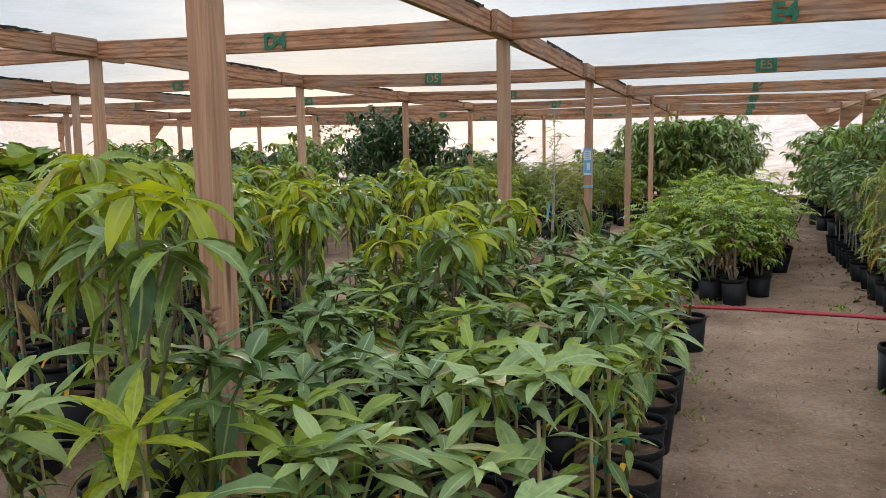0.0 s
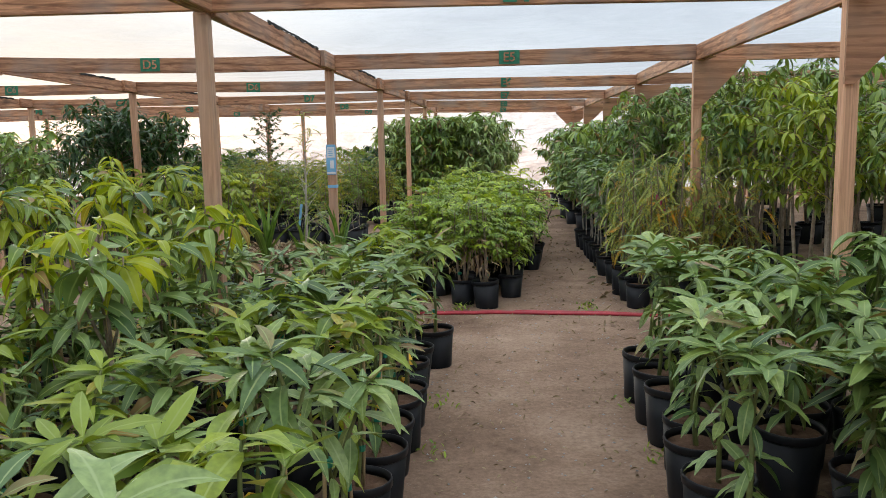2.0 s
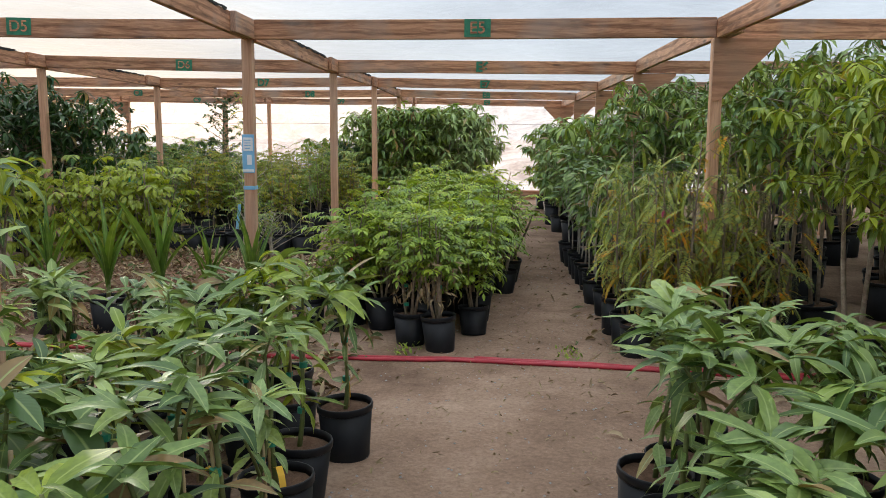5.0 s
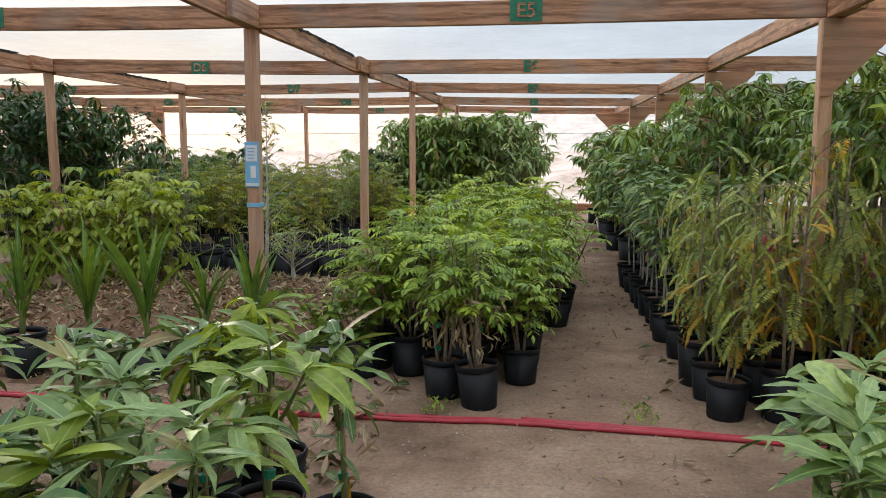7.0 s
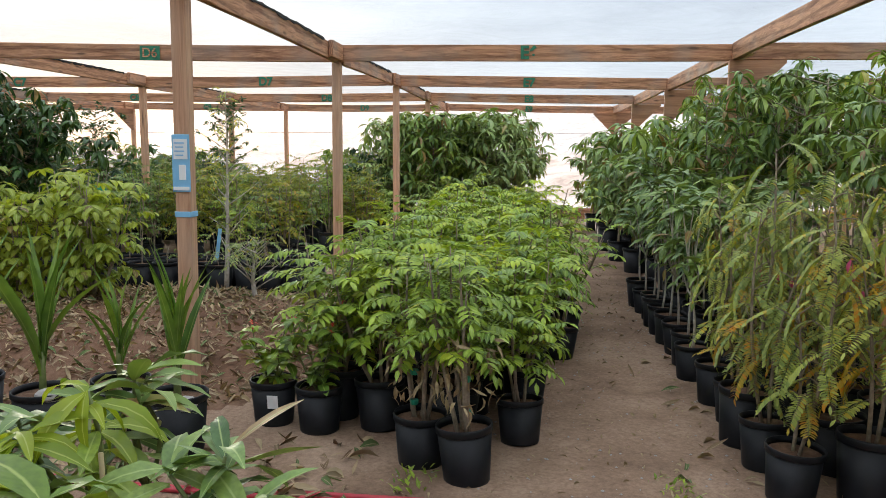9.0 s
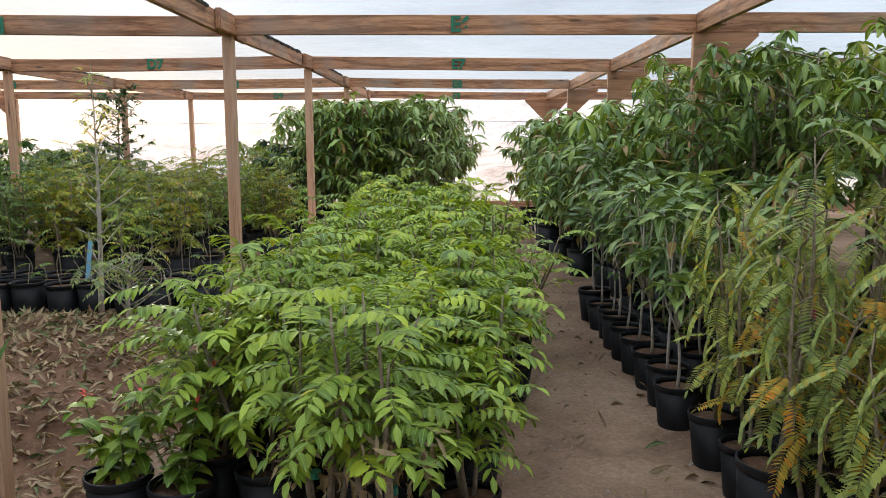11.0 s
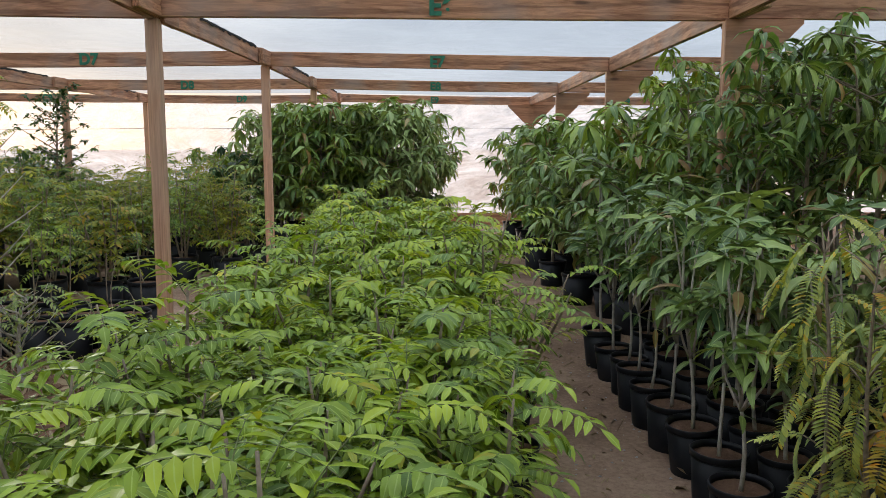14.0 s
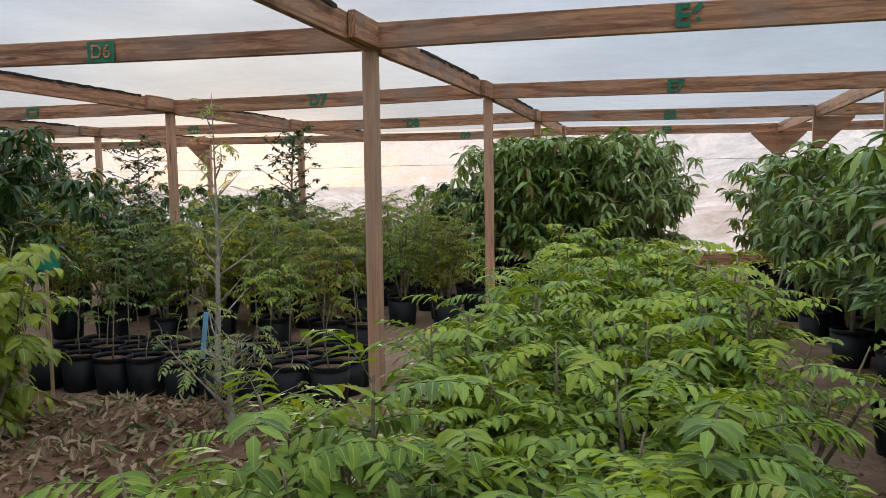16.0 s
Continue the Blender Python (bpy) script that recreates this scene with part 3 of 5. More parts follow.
# ---- plants ----
def make_mango(h, leaf, whorls, material, shapes, label, group, flush=0, single=False, stake=True, droop=False, pot=(0.13, 0.26), bare=False, skirt=3):
    """A grafted mango seedling in a black pot: stem, forked twigs with whorls of long leaves, cane and ties."""
    thing = tagged(new("potted_mango_plant"), label, "potted plant", group)
    add_pot(thing, *pot)
    z0 = pot[1] - 0.05
    fork = z0 + (h - z0) * (rnd(0.26, 0.38) if bare else rnd(0.45, 0.6))
    lines = [(bent_line((0, 0, z0), (rnd(-0.02, 0.02), rnd(-0.02, 0.02), fork), 4, 0.015), [0.011, 0.010, 0.009, 0.008, 0.0075])]
    tip = lines[0][0][-1]
    leaves, young = [], []
    lift = (-0.6, 0.45) if droop else (-0.35, 0.5)
    for k in range(whorls):
        a = k * 2.4 + rnd(-0.4, 0.4)
        reach = rnd(0.05, 0.15) if k else 0.02
        end = Vector((tip.x + math.cos(a) * reach, tip.y + math.sin(a) * reach, h - (rnd(0.02, 0.62 if bare else 0.30) * (h - fork) if k else 0) - 0.02))
        line = bent_line(tip, end, 4, 0.03)
        lines.append((line, [0.007, 0.006, 0.0055, 0.005, 0.004]))
        fresh = k < flush
        (young if fresh else leaves).extend(whorl(end, random.randint(7, 11), leaf * (0.95 if fresh else 1), (-0.75, 0.25) if fresh else lift))
        for q in (2, 3):
            leaves.extend(whorl(line[q], random.randint(1, 3), leaf * 0.9, (-0.9, 0.2)))
    for q in range(4 if bare else 2, 5):
        leaves.extend(whorl(lines[0][0][q], 2, leaf * 0.85, (-0.9, 0.1)))
    for _ in range(0 if bare else skirt):
        zz = rnd(z0 + 0.12, fork)
        leaves.extend(whorl((0, 0, zz), 1, leaf * 0.8, (-1.1, -0.2)))
    part("stem", tubes("stem", lines, M_PALEBARK if bare else (M_GREENSTEM if h < 1.1 else M_BARK)), thing)
    if single:
        single_leaves(thing, leaves, shapes, material, material.name + ("d" if droop else "u"))
    else:
        part("foliage", leaf_mesh("foliage", leaves, shapes, material), thing)
    if young:
        part("new_growth", leaf_mesh("new_growth", young, SHAPES_DROOP, L_FLUSH), thing, "yellow-green new leaves")
    if stake:
        x = 0.022
        part("cane", tubes("cane", [([(x, 0, z0 - 0.01), (x + 0.004, 0.002, fork), (x, 0.004, min(h * 0.85, fork + 0.25))], [0.006, 0.006, 0.005])], M_CANE), thing, "pale bamboo cane")
        add_ties(thing, x * 0.6, 0, (z0 + 0.16, z0 + 0.34), 0.016)
        if random.random() < 0.6:
            add_tag(thing, z0 + rnd(0.06, 0.16))
    return thing


def compound_leaf(at, heading, lift, length, pairs, let, droop, rachis, leaves, splay=1.1, hang=0.3, loose=0.10):
    """One feathered leaf: a curved stalk with pairs of leaflets and one at its end."""
    p = Vector(at)
    pts = [p.copy()]
    ang = lift
    steps = pairs + 1
    for i in range(steps):
        ang -= droop / steps
        p = p + Vector((-math.sin(heading) * math.cos(ang), math.cos(heading) * math.cos(ang), math.sin(ang))) * (length / steps)
        pts.append(p.copy())
        if i >= 1 or pairs > 10:
            if i < steps - 1:
                grow = let * (0.75 + 0.45 * math.sin(math.pi * (i + 1) / (steps + 1)))
                for s in (-1, 1):
                    leaves.append(aim(p, heading + s * (splay + rnd(-loose, loose)), ang * 0.4 - hang + rnd(-1.3, 1.0) * loose, grow * rnd(0.88, 1.08), s * 0.15 + rnd(-2, 2) * loose))
    leaves.append(aim(p, heading, ang - 0.2, let * 1.1))
    keep = pts[::max(1, steps // 4)]
    if keep[-1] != pts[-1]:
        keep.append(pts[-1])
    rachis.append((keep, [0.0020 - 0.0012 * i / (len(keep) - 1) for i in range(len(keep))]))


def make_pinnate(h, stems, fronds, length, let, pairs, material, label, group, pot=(0.17, 0.30), low=0.45, droop=0.9, spread=0.16, shapes=None, dead=False, fresh=None):
    """A bushy seedling with feathered leaves on a few thin woody stems."""
    thing = tagged(new("potted_pinnate_shrub"), label, "potted plant", group)
    z0 = 0.0
    if pot:
        add_pot(thing, *pot)
        z0 = pot[1] - 0.05
    lines, rachis, leaves, young = [], [], [], []
    for k in range(stems):
        a = k * 2.1 + rnd(-0.5, 0.5)
        top = Vector((math.cos(a) * rnd(0.3, 1.0) * spread, math.sin(a) * rnd(0.3, 1.0) * spread, h * rnd(0.72, 0.9)))
        foot = Vector((math.cos(a) * 0.03, math.sin(a) * 0.03, z0))
        line = bent_line(foot, top, 6, 0.03)
        lines.append((line, [0.011, 0.010, 0.009, 0.008, 0.007, 0.005, 0.003]))
        n = max(3, fronds // stems)
        for j in range(n):
            t = low + (1 - low) * (j + rnd(0, 0.8)) / n
            i = min(int(t * 6), 5)
            at = line[i].lerp(line[i + 1], t * 6 - i)
            compound_leaf(at, a + j * 2.4 + rnd(-0.4, 0.4), rnd(0.35, 1.05) * (0.5 + 0.6 * t), length * rnd(0.75, 1.1), pairs, let, droop * rnd(0.7, 1.3), rachis, young if fresh and (t > 0.93 or random.random() < 0.10) else leaves)
    stem = part("stem", tubes("stem", lines, M_BARK), thing)
    tagged(part("stalk_work", tubes("stalk_work", rachis, M_GREENSTEM, 3), stem), kind="stuff")
    part("foliage", leaf_mesh("foliage", leaves, shapes or SHAPES_LET, material), thing)
    if young:
        part("young_foliage", leaf_mesh("young_foliage", young, shapes or SHAPES_LET, fresh), thing, "bright young leaves")
    if dead:
        withered = [aim((rnd(-0.15, 0.15), rnd(-0.15, 0.15), rnd(0.34, 0.66)), rnd(0, 6.28), rnd(-1.4, -0.5), rnd(0.05, 0.085)) for _ in range(80)]
        part("withered_foliage", leaf_mesh("withered_foliage", withered, SHAPES_DRY, M_LITTER), thing, "dry withered leaves")
        add_ties(thing, 0.03, 0, (z0 + 0.10, z0 + 0.24), 0.018)
    return thing


def make_tree(h, bare, crown_r, n_whorl, leaf, material, label, group, pot=(0.20, 0.34), trunks=1, shapes=None, name="potted_mango_tree", squeeze=1.0, lift=(-0.95, 0.4), bark=None, cane=0.0):
    """A taller nursery tree: one or more bare trunks, limbs and a loose crown of drooping leaf whorls."""
    thing = tagged(new(name), label, "potted tree" if pot else "tree", group)
    z0 = 0.0
    if pot:
        add_pot(thing, *pot)
        z0 = pot[1] - 0.05
    lines, limbs, leaves = [], [], []
    for k in range(trunks):
        a = rnd(0, 6.28)
        off = Vector((math.cos(a), math.sin(a), 0)) * (0.05 if trunks > 1 else 0.0)
        top = Vector((rnd(-0.08, 0.08), rnd(-0.08, 0.08), h * 0.93)) + off * 3
        tr = bent_line(off + Vector((0, 0, z0)), top, 7, 0.05)
        lines.append((tr, [0.020, 0.018, 0.017, 0.015, 0.013, 0.010, 0.007, 0.004]))
        for j in range(n_whorl // trunks):
            t = (bare - z0) / (h - z0) + (1 - (bare - z0) / (h - z0)) * ((j + rnd(0, 1)) / (n_whorl // trunks))
            t = min(max(t, 0.05), 0.98)
            i = min(int(t * 7), 6)
            at = tr[i].lerp(tr[i + 1], t * 7 - i)
            w = j * 2.4 + rnd(-0.5, 0.5)
            rel = (t * h - bare) / max(0.1, h - bare)
            reach = crown_r * (0.45 + 0.65 * math.sin(math.pi * min(max(rel * 0.75 + 0.2, 0), 1))) * rnd(0.4, 1.25)
            end = at + Vector((math.cos(w) * reach, math.sin(w) * reach, (reach * rnd(0.1, 0.75)) * squeeze))
            limb = bent_line(at, end, 3, 0.03)
            limbs.append((limb, [0.008, 0.007, 0.005, 0.003]))
            leaves += whorl(end, random.randint(9, 13), leaf, lift)
            leaves += whorl(limb[2], 5, leaf, lift)
            leaves += whorl(limb[1], 2, leaf, lift)
    trunk = part("trunk", tubes("trunk", lines, bark or M_BARK), thing)
    tagged(part("branch_work", tubes("branch_work", limbs, M_BARK, 3), trunk), kind="stuff")
    part("crown", leaf_mesh("crown", leaves, shapes or SHAPES_FAR, material), thing)
    if cane:
        part("cane", tubes("cane", [([(0.05, -0.08, z0), (0.06, -0.30, cane * 0.5), (0.05, -0.42, cane)], [0.008, 0.008, 0.007])], M_CANE), thing, "pale bamboo cane")
    return thing


def make_feather_tree(h, fronds, label, group, buds=0, pot=(0.13, 0.26)):
    """A leggy seedling: brown leader, short twigs and hanging leaves of many small oblong leaflets, some yellowed."""
    thing = tagged(new("potted_feather_leaf_tree"), label, "potted plant", group)
    add_pot(thing, *pot)
    z0 = pot[1] - 0.05
    lines, rachis, leaves, yellow, tips = [], [], [], [], []
    for k in range(2):
        a = rnd(0, 6.28)
        reach = 0.06 if k == 0 else 0.15
        top = (math.cos(a) * reach, math.sin(a) * reach, h * (rnd(0.92, 0.98) if k == 0 else rnd(0.62, 0.8)))
        line = bent_line((math.cos(a) * 0.02, math.sin(a) * 0.02, z0), top, 7, 0.04)
        lines.append((line, [0.0105, 0.0095, 0.009, 0.008, 0.007, 0.0055, 0.004, 0.002]))
        n = fronds * 3 // 5 if k == 0 else fronds * 2 // 5
        for j in range(n):
            t = 0.20 + 0.79 * (j + rnd(0, 0.9)) / n
            i = min(int(t * 7), 6)
            at = line[i].lerp(line[i + 1], min(1.0, t * 7 - i))
            w = j * 2.4 + rnd(-0.6, 0.6)
            out = rnd(0.02, 0.11)
            tip = at + Vector((-math.sin(w) * out, math.cos(w) * out, out * rnd(0.2, 1.0)))
            lines.append(([at, at.lerp(tip, 0.5) + Vector((0, 0, 0.008)), tip], [0.004, 0.003, 0.002]))
            tips.append(tip)
            gone = random.random() < (0.34 if t < 0.5 else 0.14)
            compound_leaf(tip, w, rnd(-0.95, 0.2), rnd(0.15, 0.24), 17, rnd(0.034, 0.041), rnd(0.5, 1.1), rachis, yellow if gone else leaves, 1.35, 0.12, 0.06)
    stem = part("stem", tubes("stem", lines, M_BARK), thing)
    tagged(part("stalk_work", tubes("stalk_work", rachis, M_GREENSTEM, 3), stem), kind="stuff")
    part("foliage", leaf_mesh("foliage", leaves, SHAPES_TINY, L_TAM), thing)
    if yellow:
        part("yellowed_foliage", leaf_mesh("yellowed_foliage", yellow, SHAPES_TINY, L_TAM_Y), thing, "yellow and orange ageing leaves")
    withered = [aim(p, rnd(0, 6.28), rnd(-1.5, -1.0), rnd(0.05, 0.09), rnd(-1, 1)) for p in random.sample(tips, 9)]
    part("withered_foliage", leaf_mesh("withered_foliage", withered, SHAPES_DRY, M_LITTER), thing, "dry tan hanging leaves")
    for k in range(buds):
        at = tips[-1 - k] + Vector((rnd(-0.03, 0.03), rnd(-0.03, 0.03), -0.02))
        part("bud", leaf_mesh("bud", [aim(at, q * 2.1, rnd(-1.4, -1.1), 0.05) for q in range(3)], SHAPES_LET, M_PETAL), thing, "magenta flower bud")
    return thing


def turned(x, y, s=1.0, z=0.0, lean=0.0):
    return pose(x, y, z, rnd(-lean, lean), rnd(-lean, lean), rnd(0, 360)) @ Matrix.Diagonal((s, s, s * rnd(0.94, 1.06), 1))


def place_all(spots, variants, lo=0.92, hi=1.08, lean=3.0):
    """Sets a copy of some variant on each spot; the first copies are the variants themselves."""
    fresh = [v for v in variants if not v.matrix_basis.translation.length > 0]
    for x, y in spots:
        s = rnd(lo, hi)
        z = ground_z(x, y) - 0.004
        if fresh:
            ob = fresh.pop(0)
            ob.matrix_basis = turned(x, y, s, z, lean)
        else:
            copy_thing_scaled(random.choice(variants), turned(x, y, s, z, lean))


def copy_thing_scaled(ob, m):
    old = ob.matrix_basis.copy()
    ob.matrix_basis = Matrix.Identity(4)
    made = copy_thing(ob, m)
    ob.matrix_basis = old
    made.matrix_basis = m
    return made


def spots_grid(x0, x1, y0, y1, dx, dy, jitter=0.03, skip=0.0, stagger=True):
    out, j, y = [], 0, y0
    while y <= y1:
        x = x0 + (dx / 2 if stagger and j % 2 else 0)
        while x <= x1 + 0.001:
            if random.random() >= skip:
                out.append((x + rnd(-jitter, jitter), y + rnd(-jitter, jitter)))
            x += dx
        y += dy
        j += 1
    return out


# ---- ground ----
def ground_z(x, y):
    z = 0.012 * noise.noise((x * 1.3, y * 1.3, 0.0)) + 0.006 * noise.noise((x * 5.0, y * 5.0, 3.0))
    r = ((x + 2.75) / 1.75) ** 2 + ((y - 10.75) / 1.6) ** 2
    if r < 1:
        z += 0.18 * (1 - r) ** 0.7 + 0.02 * noise.noise((x * 4, y * 4, 1)) * (1 - r)
    return z * max(0.0, 1.0 - max(0.0, abs(x) - 12) / 4) if abs(x) < 16 else 0.0


def make_ground():
    xs = [-400, -120, -50, -25, -16] + list(np.arange(-12, -6, 0.5)) + list(np.arange(-6, 4, 0.09)) + list(np.arange(4, 12, 0.5)) + [16, 25, 50, 120, 400]
    ys = [-400, -120, -40, -15, -5, -2] + list(np.arange(-1, 14, 0.09)) + list(np.arange(14, 23, 0.4)) + [26, 40, 80, 150, 400]
    verts = [(float(x), float(y), ground_z(float(x), float(y)) if -12 <= x <= 12 and -2 <= y <= 23 else 0.0) for y in ys for x in xs]
    w = len(xs)
    faces = [(j * w + i, j * w + i + 1, (j + 1) * w + i + 1, (j + 1) * w + i) for j in range(len(ys) - 1) for i in range(w - 1)]
    me = mesh_from("ground", verts, faces, M_SOIL)
    me.materials.append(M_MULCH)
    for p in me.polygons:
        c = p.center
        r = ((c.x + 2.7) / 1.85) ** 2 + ((c.y - 10.4) / 2.05) ** 2
        if r + 0.25 * noise.noise((c.x * 3, c.y * 3, 5)) < 1.0:
            p.material_index = 1
    tag_structure(new("ground", me), "brown trodden dirt floor with fine pebbles")


make_ground()


# ---- timber frame ----
def make_frame():
    # the lumber grain runs along each mesh's own x, so posts are laid lengthwise and stood up
    posts = []
    for k in range(4):
        posts.append(box_mesh("post", (1.0, POST_W, POST_W), M_POST, 0.006, 0.003, 4))
    for x in COLS:
        for y in ROWS_Y:
            off = (0.075, -0.085) if (abs(x + 1.42) < 0.01 and abs(y - 2.45) < 0.01) else (0, 0)
            h = beam_z(x, y) + 0.1
            ob = new("post", random.choice(posts))
            lean = pose(0, 0, 0, rnd(-0.4, 0.4), rnd(-0.4, 0.4), 0)
            ob.matrix_world = pose(x + off[0], y + off[1], h / 2 - 0.1, 0, -90, 0) @ lean @ pose(0, 0, 0, 90 * random.randint(0, 3), 0, 0) @ Matrix.Diagonal((h, 1, 1, 1))
            tag_structure(ob, "square redwood post carrying the roof beams")
    letters = {-8.26: "C", -4.84: "D", -1.42: "E", 2.00: "F", 5.42: "G", -11.68: "B"}
    for x0, x1 in zip(COLS, COLS[1:]):
        for r, y in enumerate(ROWS_Y):
            length = x1 - x0 - BEAM_T
            z0, z1 = beam_z(x0, y), beam_z(x1, y)
            me = box_mesh("beam", (length, BEAM_T, BEAM_H), M_WOOD, 0.004, 0.008, 6)
            sag = rnd(0.006, 0.022) if x0 < -1.5 or y > 15 else rnd(0.0, 0.008)
            for v in me.vertices:
                v.co.z -= sag * (1 - (2 * v.co.x / length) ** 2)
            ob = new("beam", me)
            ob.matrix_world = pose((x0 + x1) / 2, y, (z0 + z1) / 2 + BEAM_H / 2, 0, -math.degrees(math.atan2(z1 - z0, x1 - x0)), 0)
            tag_structure(ob, "weathered redwood cross beam under the roof film")
            if r >= 3 and x0 in letters and letters[x0] in "BCDEF":
                stencil(ob, letters[x0] + str(r + 1), -0.01, -sag)
    for x in COLS:
        for y0, y1 in zip(ROWS_Y, ROWS_Y[1:]):
            # a long rafter, with a short block nailed beside it half a metre before each post
            a, b, c = y0 + BEAM_T / 2, y1 - rnd(0.36, 0.46), y1 - BEAM_T / 2 - 0.003
            for p, q, dx, dz in ((a, c, 0.0, rnd(-0.012, 0.004)), (b, c, 0.044, rnd(-0.008, 0.008)), (a + 0.002, a + rnd(0.2, 0.3), 0.044, -0.02)):
                zp, zq = beam_z(x, p), beam_z(x, q)
                ob = new("rafter", box_mesh("rafter", (q - p, BEAM_T, BEAM_H), M_WOOD, 0.004, 0.006 if q - p > 1 else 0.0, 4))
                ob.matrix_world = pose(x + dx, (p + q) / 2, (zp + zq) / 2 + BEAM_H / 2 + dz, 0, 0, 90) @ pose(0, 0, 0, 0, -math.degrees(math.atan2(zq - zp, q - p)), 0)
                tag_structure(ob, "redwood block nailed beside a rafter" if dx else "weathered redwood rafter between two posts")
                if not dx:
                    part("roofing_strip", strip_mesh(q - p), ob, "ragged black roofing felt strip").matrix_local = pose(0, -BEAM_T / 2 - 0.005, BEAM_H / 2)
    plate = [gusset_mesh(1), gusset_mesh(-1)]
    for x in COLS:
        for y in ROWS_Y:
            sides = []
            if abs(x - 2.0) < 0.01 and 2 < y:
                sides = [0]
            if y > 21 and abs(x - 2.0) < 0.01:
                sides = [0, 1]
            if y > 21 and abs(x + 8.26) < 0.01:
                sides = [1]
            if x < -15:
                sides = [0]
            if abs(x - 12.26) < 0.01:
                sides = [1]
            for s in sides:
                g = new("gusset", plate[s])
                g.matrix_world = pose(x, y - POST_W / 2 - 0.012, beam_z(x, y))
                tag_structure(g, "triangular plywood gusset nailed to a post")


def strip_mesh(length):
    """A torn strip of black felt stapled along a rafter's upper edge."""
    bm = bmesh.new()
    n = 34
    u0, u1 = rnd(-0.28, -0.05) * length, length * 0.5 - 0.5
    last = None
    for i in range(n + 1):
        u = u0 + (u1 - u0) * i / n
        top, low = rnd(0.004, 0.014), rnd(-0.022, 0.0)
        ring = [bm.verts.new((u, y, z)) for y, z in ((-0.003, low), (-0.003, top), (0.003, top), (0.003, low))]
        if last:
            for k in range(4):
                bm.faces.new((last[k], last[(k + 1) % 4], ring[(k + 1) % 4], ring[k]))
        last = ring
    bmesh.ops.recalc_face_normals(bm, faces=bm.faces)
    return bm_mesh("roofing_strip", bm, M_FELT)


def gusset_mesh(side):
    bm = bmesh.new()
    outline = [(0.0, -0.004), (0.46 * side, -0.004), (0.46 * side, -0.03), (0.05 * side, -0.44), (-0.0, -0.44)]
    outline = [(x - 0.046 * side, z) for x, z in outline]
    lo = [bm.verts.new((x, -0.010, z)) for x, z in outline]
    hi = [bm.verts.new((x, 0.010, z)) for x, z in outline]
    bm.faces.new(lo)
    bm.faces.new(list(reversed(hi)))
    for i in range(len(lo)):
        j = (i + 1) % len(lo)
        bm.faces.new((lo[i], lo[j], hi[j], hi[i]))
    bmesh.ops.recalc_face_normals(bm, faces=bm.faces)
    return bm_mesh("gusset", bm, M_PLY)


def stencil(beam, words, x, z):
    """A green bay number on the face of a beam that looks back down the aisle; some are bare wood left in a green patch."""
    left_bare = words in ("D5", "E5", "D6", "C6")
    curve = bpy.data.curves.new("letters", "FONT")
    curve.body, curve.size, curve.extrude, curve.offset = words, 0.118 if left_bare else 0.15, 0.001, 0.001 if left_bare else 0.006
    curve.align_x, curve.align_y = "CENTER", "CENTER"
    tmp = bpy.data.objects.new("letters", curve)
    scene.collection.objects.link(tmp)
    me = bpy.data.meshes.new_from_object(tmp.evaluated_get(bpy.context.evaluated_depsgraph_get()))
    bpy.data.objects.remove(tmp)
    me.materials.clear()
    me.materials.append(M_WOOD if left_bare else M_PAINT)
    if left_bare:
        patch = part("paint_patch", box_mesh("paint_patch", (0.19, 0.002, 0.125), M_PAINT, 0.0, 0.003, 3), beam, "green painted patch")
        patch.matrix_local = pose(x, -BEAM_T / 2 - 0.009, z - 0.002)
    ob = part("letters", me, beam, "bay number in bare wood" if left_bare else "green stencilled bay number")
    ob.matrix_local = pose(x, -BEAM_T / 2 - (0.015 if left_bare else 0.009), z - 0.002, 90, 0, 0)


make_frame()


# ---- plastic film ----
def film_sheet(name, u0, u1, v0, v1, nu, nv, place, material, label, ripple=0.012):
    verts, faces = [], []
    for j in range(nv + 1):
        for i in range(nu + 1):
            u, v = u0 + (u1 - u0) * i / nu, v0 + (v1 - v0) * j / nv
            verts.append(place(u, v, ripple * noise.noise((u * 0.9, v * 0.9, len(name) * 1.7))))
    w = nu + 1
    for j in range(nv):
        for i in range(nu):
            faces.append((j * w + i, j * w + i + 1, (j + 1) * w + i + 1, (j + 1) * w + i))
    me = mesh_from(name, verts, faces, material)
    ob = new(name, me)
    return tag_structure(ob, label)


X0, X1, Y0, Y1 = COLS[0], COLS[-1], ROWS_Y[0], ROWS_Y[-1]


def roof_place(u, v, n):
    phase = (v - ROWS_Y[2]) / 3.2
    sag = 0.022 * math.sin(math.pi * (phase % 1.0)) ** 2
    return (u, v, beam_z(u, v) + BEAM_H + 0.016 - sag * 0.6 + abs(n) * 0.5 + 0.004)


film_sheet("ceiling", X0 - 0.15, X1 + 0.15, Y0 - 0.15, Y1 + 0.15, 80, 110, roof_place, M_ROOF, "milky white translucent plastic roof film")
film_sheet("wall_north", X0, X1, 0.16, FILM_Z, 90, 10, lambda u, v, n: (u, Y1 + 0.075 + n * 1.6, v), M_WALLFILM, "wrinkled translucent plastic end wall with evening glow")
film_sheet("wall_south", X0, X1, 0.16, FILM_Z, 60, 6, lambda u, v, n: (u, Y0 - 0.075 + n, v), M_WALLFILM, "translucent plastic end wall")
film_sheet("wall_west", Y0, Y1, 0.16, FILM_Z, 60, 6, lambda u, v, n: (X0 - 0.075 + n, u, v), M_WALLFILM, "translucent plastic side wall")
